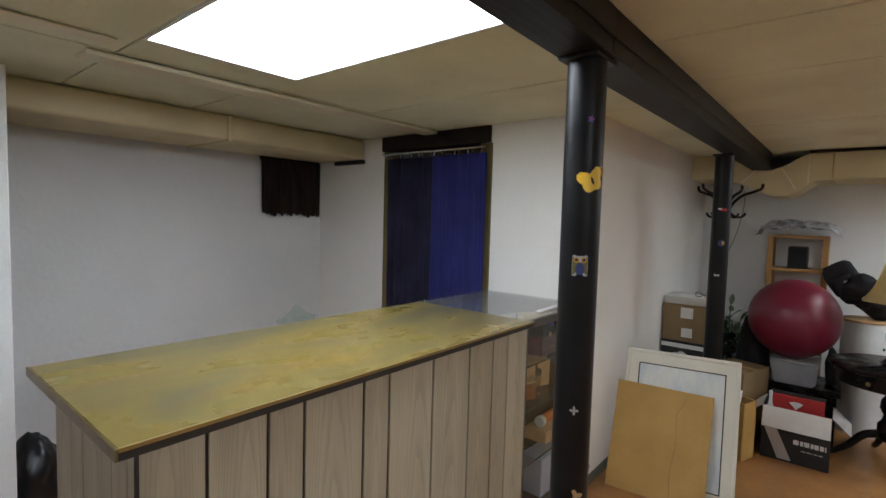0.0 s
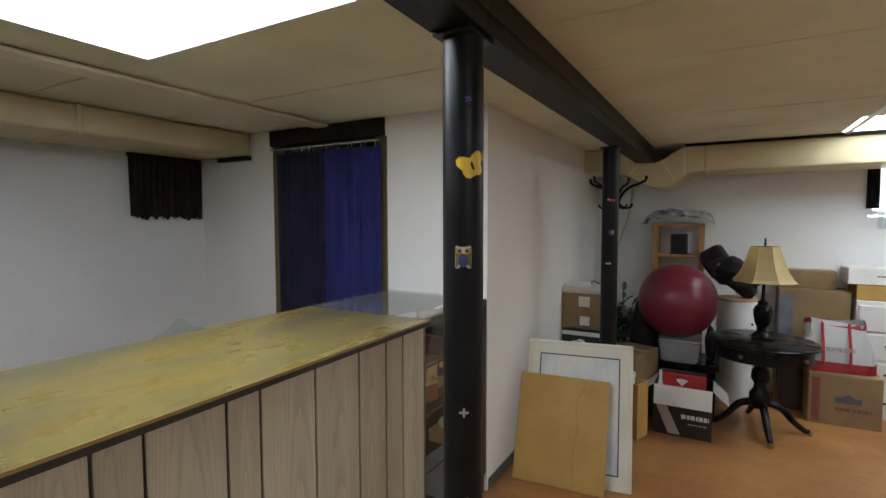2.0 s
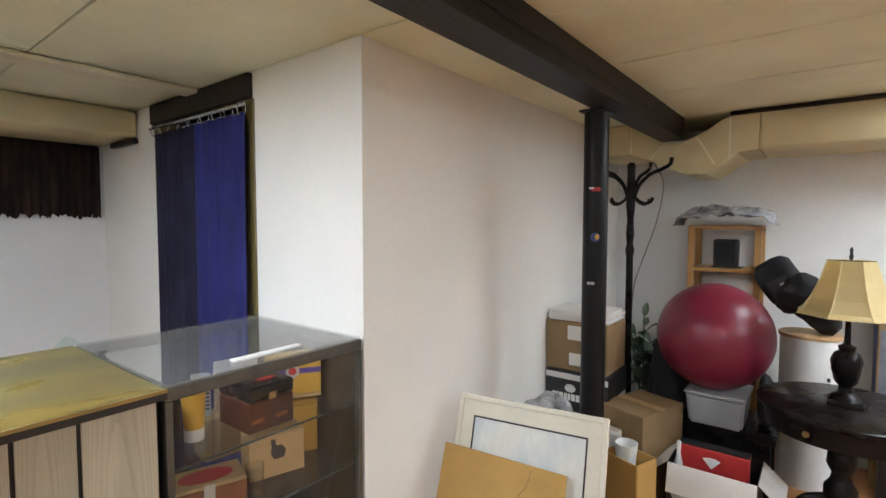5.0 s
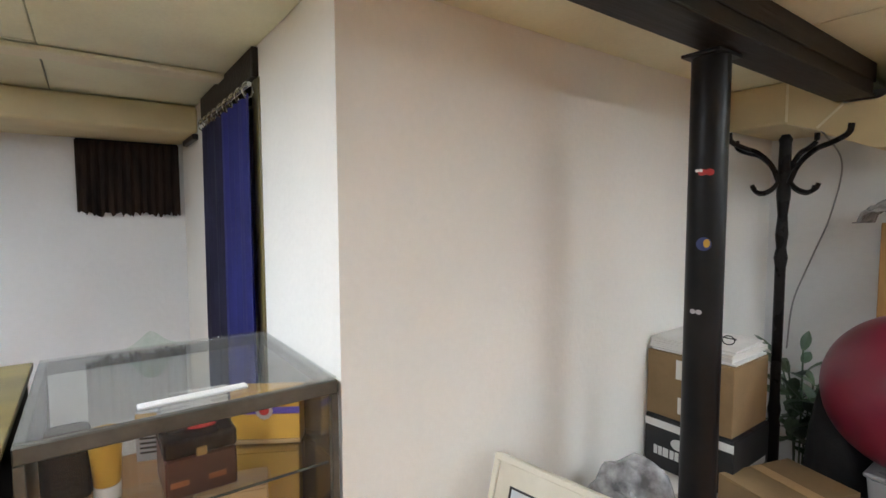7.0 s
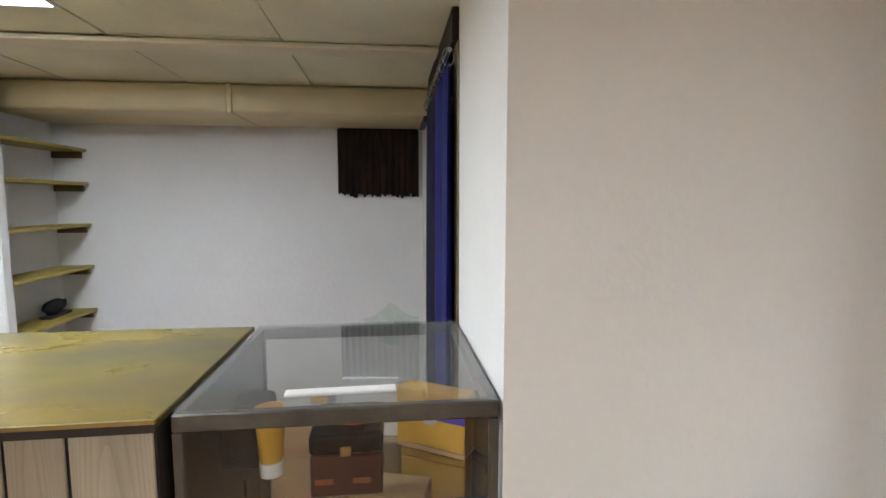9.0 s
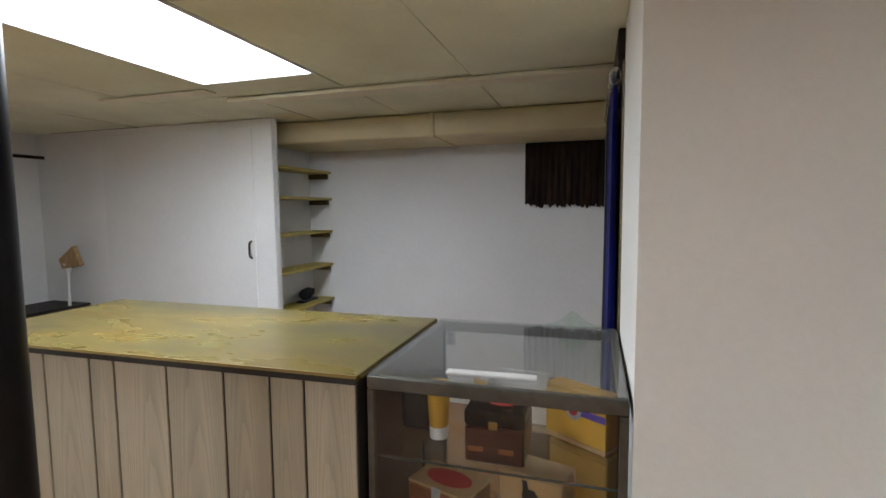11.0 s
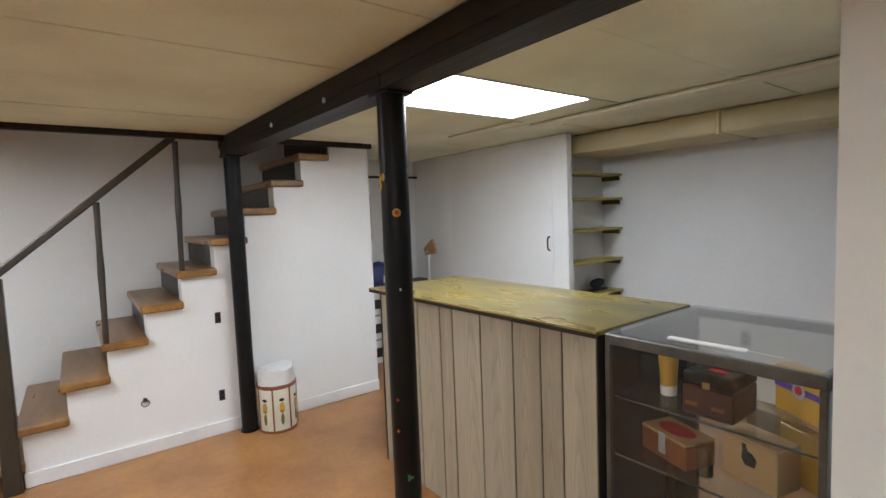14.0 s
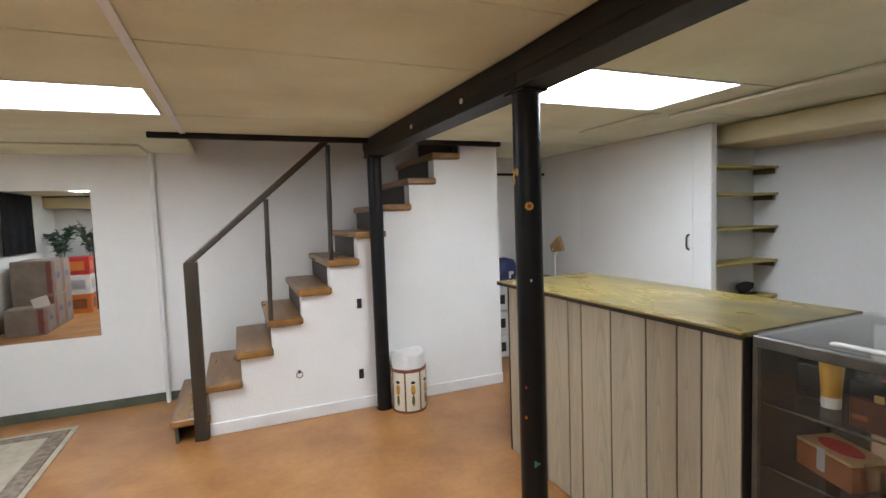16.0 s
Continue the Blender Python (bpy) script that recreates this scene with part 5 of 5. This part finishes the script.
t = carton("brown_carton", "flat brown carton on top of another carton", (0.955, 7.245, 0.882), 0.34, 0.17, 0.135)
dw = thing("drawer_tower", "white plastic drawer tower with dark pulls", "drawers", (1.43, 7.19, 0))
part("body", box(-0.21, 0.21, -0.15, 0.15, 0, 0.83, 0.004), WHITEPL, dw)
for i in range(4):
    d_ = part("drawer", box(-0.195, 0.195, -0.162, -0.1502, 0.02 + 0.2 * i, 0.20 + 0.2 * i, 0.004), WHITEPL, dw)
    part("pull", box(-0.05, 0.05, -0.172, -0.1625, 0.115 + 0.2 * i, 0.13 + 0.2 * i, 0.002), BLACKPL, d_, "dark pull")
carton("brown_carton", "shallow golden-brown carton on the drawer tower", (1.43, 7.19, 0.8315), 0.42, 0.28, 0.11, m=KRAFTY)
t = carton("white_carton", "white printer carton with fine print on a brown carton", (1.40, 7.19, 0.9425), 0.46, 0.27, 0.115, m=PAPER, tape=False)
bars(t, BLACKP, 0.03, -0.1352, 0.06, 0.20, 7, 0.008)
# white shopping bag with red borders
t = thing("shopping_bag", "white woven shopping bag with red borders lying on a box", "bag", (1.10, 6.93, 0.352), turn=3)
b = bmesh.new()
n = 28
rows = []
for j in range(11):
    v = j / 10
    w, d = 0.205 - 0.03 * v + 0.012 * math.sin(5 * v), 0.115 * (1 - 0.80 * v ** 1.3)
    row = []
    for i in range(n):
        a = 2 * math.pi * i / n
        r = 1 + 0.13 * (0.3 + v) * noise.noise(Vector((math.cos(a) * 2.5, math.sin(a) * 2.5, v * 5)))
        row.append(b.verts.new((w * r * math.copysign(abs(math.cos(a)) ** 0.5, math.cos(a)), d * r * math.copysign(abs(math.sin(a)) ** 0.6, math.sin(a)) + 0.05 * v, 0.33 * v + 0.02 * v * math.sin(2 * a))))
    rows.append(row)
for u, v in zip(rows, rows[1:]):
    for i in range(n):
        b.faces.new((u[i], u[(i + 1) % n], v[(i + 1) % n], v[i]))
b.faces.new(rows[0][::-1])
hem = [[tuple(x.co) for x in rows[k]] for k in (0, 1, 2, 9, 10)]
bmesh.ops.solidify(b, geom=b.faces[:], thickness=0.003)
part("sack", b, WHITEPL, t, "glossy white woven plastic", smooth=True)
def band(lo, hi, grow, m, name):
    q = bmesh.new()
    A = [q.verts.new((x * grow, y * grow - 0.0005, z)) for x, y, z in lo]
    B_ = [q.verts.new((x * grow, y * grow - 0.0005, z)) for x, y, z in hi]
    for i in range(len(A)):
        q.faces.new((A[i], A[(i + 1) % len(A)], B_[(i + 1) % len(A)], B_[i]))
    bmesh.ops.solidify(q, geom=q.faces[:], thickness=0.002)
    part(name, q, m, t, "red border")
band(hem[0], hem[1], 1.035, RED, "border")
band(hem[1], hem[2], 1.035, RED, "border")
band(hem[3], hem[4], 1.045, RED, "border")
for x in (-0.09, 0.06):
    part("handle", tube(curve([(x, -0.105, 0.05), (x, -0.095, 0.15), (x + 0.005, -0.03, 0.26), (x + 0.01, 0.01, 0.32)], 5), 0.008, 6), RED, t, "red webbing handle")
bars(t, SILVER, 0.0, -0.113, 0.16, 0.16, 6, 0.03)

# ---- north window ----
w1 = structure(thing("window_1", "", "", (1.72, NY, 1.63)), "small high basement window with a net curtain", "window")
part("window_frame", box(-0.40, -0.36, 0.06, 0.12, -0.20, 0.20, 0.003), TRIMWHITE, w1)
part("window_frame", box(0.36, 0.40, 0.06, 0.12, -0.20, 0.20, 0.003), TRIMWHITE, w1)
part("window_frame", box(-0.359, 0.359, 0.06, 0.12, 0.165, 0.20, 0.003), TRIMWHITE, w1)
part("window_frame", box(-0.359, 0.359, 0.06, 0.12, -0.20, -0.165, 0.003), TRIMWHITE, w1)
o = part("pane", box(-0.359, 0.359, 0.088, 0.092, -0.164, 0.164), WINGLASS, w1)
o.visible_shadow = False
t = thing("side_curtain", "narrow dark curtain beside the small window", "curtain", (1.335, NY - 0.03, 1.655))
b = cloth(-0.035, 0.04, -0.175, 0.185, 0, 2, 0.008)
part("cloth", b, BLACKCL, t, smooth=True)
t = thing("net_curtain", "white sheer net curtain gathered in the small window", "curtain", (1.75, NY - 0.015, 1.62))
b = cloth(-0.375, 0.42, -0.29, 0.20, 0, 11, 0.008, thick=0.0008)
part("cloth", b, SHEER, t, smooth=True)

structure(link("backdrop", box(0.2, 3.4, NY + 1.2, NY + 1.25, 0.2, 3.4), DAYLIGHT), "bright overcast daylight outside the small window", "backdrop")

# ---- case contents ----
def at_case(name, label, cat, at, turn=0):
    return thing(name, label, cat, at, turn=turn)
t = at_case("paper_strip", "white rolled paper strip lying on the glass case", "paper", (-0.70, 4.555, ZT + 0.0065), 2)
part("strip", box(-0.014, 0.014, -0.108, 0.108, 0, 0.007, 0.002), PAPER, t)
t = at_case("wooden_chest", "maroon wooden chest with brass clasp on the glass shelf", "box", (-0.775, 4.563, SH1 + 0.0005), 90)
part("body", box(-0.072, 0.072, -0.08, 0.08, 0, 0.088, 0.004), MAROON, t)
part("lid", box(-0.074, 0.074, -0.082, 0.082, 0.0885, 0.132, 0.010, seg=3), BLACKWOOD, t)
part("clasp", box(-0.012, 0.010, -0.087, -0.0825, 0.088, 0.108, 0.002), BRASS, t, "brass clasp")
for s in (-0.045, 0.03):
    part("inlay", box(s - 0.018, s + 0.018, -0.0815, -0.0802, 0.028, 0.040), CEDAR, t)
part("seal", slab(disc(0.02, 14, 1.5, 0.7), 0, 0.001), RED, t).matrix_basis = pose(0.01, -0.03, 0.1325)
t.matrix_basis = pose(-0.775, 4.563, SH1 + 0.0005, 0, 0, 90)
t = at_case("cigar_carton", "yellow carton with violet band and round emblem", "box", (-0.872, 4.766, SH1 + 0.0005), 58)
part("body", box(-0.098, 0.082, -0.03, 0.03, 0.012, 0.146, 0.002), YELLOW, t)
part("stand", box(-0.098, 0.082, -0.03, 0.03, 0, 0.0115, 0.001), TAN, t)
part("band", box(-0.0982, 0.0822, -0.0312, -0.0301, 0.082, 0.100), PURPLE, t, "violet band")
part("emblem", slab(petals(12, 0.020, 0.024), 0, 0.0015), SILVER, t, "round pale emblem").matrix_basis = pose(-0.01, -0.0313, 0.09, 90, 0, 0)
part("emblem_centre", slab(disc(0.013, 14), 0, 0.002), RED, t).matrix_basis = pose(-0.01, -0.0316, 0.092, 90, 0, 0)
t = at_case("kraft_gift_box", "pale tan box with a dark animal silhouette", "box", (-0.835, 4.652, SH2 + 0.0005), 74)
part("body", box(-0.085, 0.085, -0.05, 0.05, 0, 0.128, 0.003), TAN, t)
part("lid", box(-0.085, 0.085, -0.05, 0.05, 0.1283, 0.134, 0.002), TAN, t)
part("silhouette", slab([(-0.01, -0.03), (0.02, -0.028), (0.026, -0.005), (0.012, 0.012), (-0.004, 0.012), (-0.008, 0.034), (-0.022, 0.032), (-0.018, 0.012), (-0.022, -0.01)], 0, 0.0012), BLACKP, t, "dark silhouette").matrix_basis = pose(0.0, -0.0502, 0.084, 90, 0, 0)
t = at_case("cedar_box", "red-brown cedar box with sunken red lid and silver clasp", "box", (-0.80, 4.42, SH2 + 0.0005), 72)
part("body", box(-0.095, 0.095, -0.06, 0.06, 0, 0.075, 0.003), CEDAR, t)
part("lid", box(-0.095, 0.095, -0.06, 0.06, 0.0755, 0.085, 0.002), TAN, t)
part("inlay", slab(disc(0.05, 24, 1.4, 0.75), 0.0852, 0.0868), RED, t, "oval red inlay")
part("clasp", box(-0.014, 0.014, -0.066, -0.0605, 0.02, 0.088, 0.002), SILVER, t, "silver clasp")
t = at_case("orange_tumbler", "orange tapered tumbler with a white foot", "cup", (-0.80, 4.392, SH1 + 0.0005))
part("foot", lathe([(0.025, 0), (0.026, 0.032)], 20), WHITEPL, t, "white foot", smooth=True)
part("body", lathe([(0.025, 0.0325), (0.033, 0.15), (0.030, 0.15), (0.023, 0.05)], 20), YELLOW, t, smooth=True)
t = at_case("black_camera_case", "dark rounded case at the shelf's corner", "case", (-0.90, 4.322, SH1 + 0.0005))
part("body", box(-0.09, 0.09, -0.045, 0.045, 0, 0.12, 0.018, seg=3), BLACKCL, t)
t = at_case("spiral_notebook", "grey spiral-bound notebook standing in the case", "notebook", (-0.955, 4.602, SH1 + 0.0005), 84)
part("pages", box(-0.07, 0.07, -0.006, 0.006, 0, 0.15, 0.001), PAPER, t)
for i in range(12):
    part("coil", tube([(0.072 + 0.006 * math.cos(a), 0.008 * math.sin(a), 0.012 + 0.0115 * i) for a in [2 * math.pi * k / 10 for k in range(11)]], 0.0012, 5), BLACKPL, t)
t = at_case("grey_carton", "small grey carton with fine dark lines behind the tumbler", "box", (-0.95, 4.485, SH1 + 0.0005), 70)
part("body", box(-0.025, 0.025, -0.02, 0.02, 0, 0.125, 0.002), CLEARPL, t)
part("top_print", box(-0.024, 0.024, -0.0212, -0.0202, 0.10, 0.122), YELLOW, t)
for i in range(5):
    part("line_print", box(-0.016, 0.020, -0.0212, -0.0202, 0.02 + 0.012 * i, 0.025 + 0.012 * i), BLACKP, t)
t = at_case("brown_parcel", "pale brown wrapped parcel on the lower glass shelf", "box", (-1.08, 4.62, SH2 + 0.0005), 85)
part("body", box(-0.08, 0.08, -0.05, 0.05, 0, 0.14, 0.004), KRAFT, t)
t = at_case("gold_carton", "glossy golden-yellow carton behind the tan gift box", "box", (-0.90, 4.765, SH2 + 0.0005), 62)
part("body", box(-0.085, 0.085, -0.03, 0.03, 0, 0.165, 0.003), GOLDCARD, t)
part("lid", box(-0.086, 0.086, -0.031, 0.031, 0.1655, 0.182, 0.003), GOLDCARD, t)
t = at_case("glass_tumbler", "small clear glass beside the cedar box", "glass", (-0.745, 4.535, SH2 + 0.0005))
part("body", lathe([(0.0, 0.0), (0.022, 0.0), (0.027, 0.09), (0.0255, 0.09), (0.0205, 0.006), (0.0, 0.006)], 20), WINGLASS, t, smooth=True)
t = at_case("orange_roll", "orange cardboard tube with a white cap", "tube", (-0.76, 4.70, SH3 + 0.0005))
b = lathe([(0.024, 0), (0.024, 0.16)], 16)
part("tube", b, ORANGE, t, smooth=True).matrix_basis = pose(0.0, 0.11, 0.085, 90, 0, 0)
part("cap", lathe([(0.026, 0.161), (0.026, 0.19)], 16), WHITEPL, t, "white cap").matrix_basis = pose(0.0, 0.11, 0.085, 90, 0, 0)
part("block", box(-0.06, 0.06, -0.12, 0.12, 0, 0.06, 0.004), TAN, t)
t = at_case("blue_carton", "pale blue-grey carton on the case floor", "box", (-0.75, 4.685, 0.1), 88)
part("body", box(-0.145, 0.145, -0.06, 0.06, 0, 0.185, 0.004), mat("pale blue card", (0.36, 0.39, 0.45), (0.30, 0.33, 0.39), scale=5, rough=0.5, bump=0.02), t)

# ---- waste bin by the stairs ----
t = thing("waste_bin", "cream panelled waste bin with painted figures and a white liner", "waste bin", (-0.296, 1.888, 0))
part("body", lathe([(0.122, 0.012), (0.127, 0.298)], 32), CREAMFRAME, t, smooth=True)
part("foot_ring", lathe([(0.126, 0), (0.128, 0.014), (0.122, 0.016)], 32), CEDAR, t, "red-brown band")
part("rim", lathe([(0.128, 0.296), (0.132, 0.305), (0.130, 0.318), (0.122, 0.318)], 32), CEDAR, t, "red-brown rim")
for k in range(7):
    a = math.radians(360 / 7 * k + 8)
    tp = part("divider", box(-0.005, 0.005, -0.001, 0.002, 0.016, 0.296), CEDAR, t, "red-brown divider")
    tp.matrix_basis = pose(0.1275 * math.cos(a), 0.1275 * math.sin(a), 0, 0, 0, math.degrees(a) - 90)
    a += math.radians(180 / 7)
    for name, out, m, z in (("motif_coat", disc(0.019, 14, 0.9, 2.0), YELLOW, 0.172), ("motif_cap", disc(0.013, 12, 1.3, 0.8), BLACKP, 0.226), ("motif_belt", disc(0.011, 12, 1.3, 0.5), BLACKP, 0.150), ("motif_legs", disc(0.011, 12, 1.0, 3.6), OLIVE, 0.095)):
        patch(name, out, m, t, a, z, 0.1265, 0.003)
b = bmesh.new()
rows = []
for j in range(6):
    v = j / 5
    rows.append([b.verts.new(((0.121 - 0.006 * v + 0.004 * math.sin(5 * a + 3 * v)) * math.cos(a), (0.121 - 0.006 * v + 0.004 * math.sin(7 * a)) * math.sin(a), 0.30 + 0.125 * v + (0.012 * math.sin(2 * a + 1) if j == 5 else 0))) for a in [2 * math.pi * i / 36 for i in range(36)]])
for u, v in zip(rows, rows[1:]):
    for i in range(36):
        b.faces.new((u[i], u[(i + 1) % 36], v[(i + 1) % 36], v[i]))
b.faces.new(rows[-1])
bmesh.ops.poke(b, faces=[f for f in b.faces if len(f.verts) > 4])
bmesh.ops.solidify(b, geom=b.faces[:], thickness=0.002)
part("liner", b, WHITEPL, t, "white plastic liner", smooth=True)

# ---- alcove past the stairs ----
t = thing("dark_cabinet", "low dark brown cabinet in the corner of the alcove", "cabinet", (-1.97, 1.10, 0))
part("body", box(-0.22, 0.18, -0.20, 0.16, 0.03, 0.715, 0.004), CASEDARK, t)
part("top", box(-0.225, 0.19, -0.205, 0.18, 0.7155, 0.745, 0.005), DARKWOOD, t)
part("plinth", box(-0.21, 0.17, -0.19, 0.14, 0, 0.0295), BLACKPL, t)
t = thing("broom", "upturned corn broom leaning against the white wall", "broom", (-2.06, 1.235, 0))
part("handle", tube([(0.03, 0.04, 0.003), (-0.02, 0.0, 1.0)], 0.011, 10), TRIMWHITE, t, "white handle", smooth=True)
b = bmesh.new()
quads(b, [(x * (0.03 if z == 0 else 0.016), y * (0.035 if z == 0 else 0.075), z) for x in (-1, 1) for y in (-1, 1) for z in (0, 0.15)], CUBE)
b.transform(pose(-0.022, -0.03, 1.04, -66, 0, 0))
part("bristles", b, mat("straw bristle", (0.46, 0.31, 0.15), (0.34, 0.21, 0.09), scale=10, rough=0.9, bump=0.5, fine=120, stretch=(1, 8, 1), spread=0.3), t, "brown straw bristles")
part("ferrule", lathe([(0.016, 0.98), (0.03, 1.045)], 12), WHITEPL, t).matrix_basis = pose(-0.02, 0, 0)
t = thing("crate_stack", "stack of white plastic crates in the alcove", "crates", (-1.58, 1.02, 0))
for i in range(3):
    part("crate", box(-0.15, 0.15, -0.11, 0.11, 0.0 + 0.235 * i, 0.225 + 0.235 * i, 0.008), WHITEPL, t)
    part("slot", box(0.02, 0.11, 0.1102, 0.113, 0.06 + 0.235 * i, 0.15 + 0.235 * i), GROOVE, t)
    part("slot", box(-0.11, -0.02, 0.1102, 0.113, 0.06 + 0.235 * i, 0.15 + 0.235 * i), GROOVE, t)
t = thing("blue_bag", "navy blue cloth bag with white print on the crates", "bag", (-1.62, 1.02, 0.696))
part("sack", blob(0.13, 1.05, 0.75, 1.05, 0.2, 1.5, 3), BLUEP, t, smooth=True)
part("print", slab([(-0.02, -0.035), (0.0, -0.035), (0.0, 0.0), (0.03, 0.01), (0.03, 0.035), (-0.02, 0.035)], 0, 0.004), WHITEP, t, "white print").matrix_basis = pose(-0.02, 0.098, 0.11, 90, 0, 180)
t = thing("wall_picture", "narrow pale wooden framed picture on the alcove wall", "picture", (-1.56, SY + 0.006, 1.43))
part("frame", box(-0.10, 0.10, 0.002, 0.018, -0.20, 0.20, 0.003), PINE, t)
part("sheet", box(-0.08, 0.08, 0.0185, 0.020, -0.18, 0.18), PAPER, t)
t = thing("wall_hook", "small dark bracket fixed to the alcove wall", "bracket", (-1.63, SY + 0.006, 1.20))
part("plate", box(-0.035, 0.035, 0.001, 0.012, -0.03, 0.04, 0.004), BLACKPL, t)
part("arm", box(-0.012, 0.012, 0.0125, 0.05, -0.02, 0.0, 0.003), BLACKPL, t)
t = thing("ceiling_pipe", "thin dark pipe running under the alcove ceiling", "pipe", (-1.7, 0.93, 1.80))
part("run", tube([(-0.48, 0, 0), (0.52, 0, 0)], 0.012, 10), DARKWOOD, t, smooth=True)

# ---- odds and ends ----
t = thing("dark_shoe", "dark shoe lying on the lowest shelf of the nook", "shoe", (-2.69, 2.77, 0.7355))
part("sole", box(-0.10, 0.09, -0.033, 0.033, 0, 0.015, 0.006, seg=2), BLACKPL, t)
part("upper", blob(0.06, 1.5, 0.55, 0.65, 0.18, 2.0, 3), BLACKCL, t, smooth=True).matrix_basis = pose(0, 0, 0.0155)
part("collar", lathe([(0.028, 0.05), (0.030, 0.085), (0.022, 0.085)], 14), BLACKCL, t).matrix_basis = pose(-0.05, 0, 0)
t = thing("black_sack", "black rubbish sack on the floor beneath the nook shelves", "sack", (-2.50, 2.99, 0))
part("sack", blob(0.2, 0.7, 0.5, 0.85, 0.35, 7.0, 4), BLACKPL, t, smooth=True)
part("knot", tube([(0, 0, 0.30), (0.01, 0.0, 0.37)], 0.02, 8), BLACKPL, t)
t = thing("wall_outlet", "grey electrical outlet low on the masonry wall", "outlet", (WX, 3.813, 0.48))
part("plate", box(0.0005, 0.006, -0.035, 0.035, -0.055, 0.055, 0.002), CLEARPL, t)
part("socket", box(0.0062, 0.008, -0.015, 0.015, 0.01, 0.035), GROOVE, t)
part("socket", box(0.0062, 0.008, -0.015, 0.015, -0.035, -0.01), GROOVE, t)
t = thing("paint_patch", "pale green unpainted patch on the masonry wall", "patch", (WX + 0.0005, 4.66, 0.58))
part("patch", slab([(0.16 * math.cos(a) * (1 + 0.25 * math.sin(3 * a)), 0.11 * math.sin(a) * (1 + 0.3 * math.cos(4 * a))) for a in [2 * math.pi * i / 40 for i in range(40)]], 0, 0.002), mat("pale green undercoat", (0.50, 0.60, 0.52), (0.62, 0.66, 0.62), scale=12, rough=0.8, bump=0.1), t).matrix_basis = pose(0, 0, 0, 90, 0, 90)

# ---- rug ----
t = thing("area_rug", "beige rug with grey-brown bordered bands on the floor", "rug", (2.75, 2.0, 0))
part("field", box(-0.67, 0.67, -0.72, 1.22, 0.001, 0.010, 0.003), RUGM, t)
def frame_band(a, w, z, m, name):
    for x0, x1, y0, y1 in ((-a, a, -a - 0.05, -a - 0.05 + w), (-a, a, a + 0.55 - w, a + 0.55), (-a, -a + w, -a - 0.05 + w, a + 0.55 - w), (a - w, a, -a - 0.05 + w, a + 0.55 - w)):
        part(name, box(x0, x1, y0, y1, 0.001, z, 0.002), m, t)
frame_band(0.83, 0.035, 0.0095, RUGM, "outer_band")
frame_band(0.79, 0.10, 0.0102, RUGB, "middle_band")
frame_band(0.69, 0.04, 0.0112, RUGM, "inner_band")

# ---- east side, seen in the mirror ----
def east_box(at, w, d, h, label="grey-brown moving box with faded red print by the wall"):
    t = carton("moving_box", label, at, w, d, h, 0, m=GREYBOX, group="boxes by the east wall")
    part("stripe", box(-w / 2 - 0.0013, -w / 2 - 0.0001, -d / 2 + 0.02, -d / 2 + 0.09, 0.02, h - 0.02), MUTED, t, "red printed stripe")
    part("emblem", box(-w / 2 - 0.0013, -w / 2 - 0.0001, -0.02, 0.10, h * 0.45, h * 0.62), BLUEP, t)
    part("stripe", box(-w / 2 + 0.02, -w / 2 + 0.08, -d / 2 - 0.0013, -d / 2 - 0.0001, 0.02, h - 0.02), MUTED, t, "red printed stripe")
east_box((3.47, 4.70, 0), 0.44, 0.42, 0.36)
for y in (5.12, 5.51):
    east_box((3.49, y, 0), 0.48, 0.38, 0.48), east_box((3.49, y, 0.481), 0.48, 0.38, 0.49)
t = thing("loose_flap", "pale torn cardboard flap leaning on a box", "cardboard", (3.30, 4.60, 0.361))
part("sheet", box(-0.09, 0.09, -0.003, 0.003, 0, 0.16, 0.001), PAPER, t).matrix_basis = pose(0, 0, 0.002, 25, 15, -20)
def bright_box(at, m1, m2, h, label):
    t = thing("coloured_carton", label, "box", at, "coloured cartons")
    part("body", box(-0.17, 0.17, -0.15, 0.15, 0, h, 0.004), m1, t)
    part("panel", box(-0.10, 0.10, -0.1515, -0.1502, h * 0.25, h * 0.75), m2, t)
    part("panel", box(-0.1715, -0.1702, -0.10, 0.10, h * 0.25, h * 0.75), m2, t)
bright_box((3.27, 6.30, 0), ORANGE, CEDAR, 0.32, "orange carton with brown print on the floor")
bright_box((3.27, 6.30, 0.3205), WHITEPL, SILVER, 0.32, "white carton with grey print")
bright_box((3.27, 6.30, 0.641), RED, ORANGE, 0.30, "red and orange carton on top of the stack")
plant("bushy green houseplant on a stack of boxes", (3.58, 6.62, 0), 0.62, 0.28, 230, 0.14, 0.88, 8, 0.15)
plant("bushy green houseplant in a tall dark pot", (3.16, 6.66, 0), 0.60, 0.28, 230, 0.14, 0.88, 11, 0.15)
w2 = structure(thing("window_2", "", "", (EX, 5.60, 1.45)), "window with a dark curtain on the white wall", "window")
for y0, y1, z0, z1 in ((-0.40, -0.36, -0.30, 0.30), (0.36, 0.40, -0.30, 0.30), (-0.359, 0.359, 0.26, 0.30), (-0.359, 0.359, -0.30, -0.26)):
    part("window_frame", box(0.06, 0.12, y0, y1, z0, z1, 0.003), TRIMWHITE, w2)
o = part("pane", box(0.088, 0.092, -0.359, 0.359, -0.259, 0.259), WINGLASS, w2)
o.visible_shadow = False
t = thing("dark_curtain", "dark grey gathered curtain drawn across the window", "curtain", (EX - 0.05, 5.60, 1.05))
b = cloth(-0.62, 0.60, 0, 0.90, 0, 12, 0.014)
b.transform(pose(0, 0, 0, 0, 0, 90))
part("cloth", b, BLACKCL, t, smooth=True)
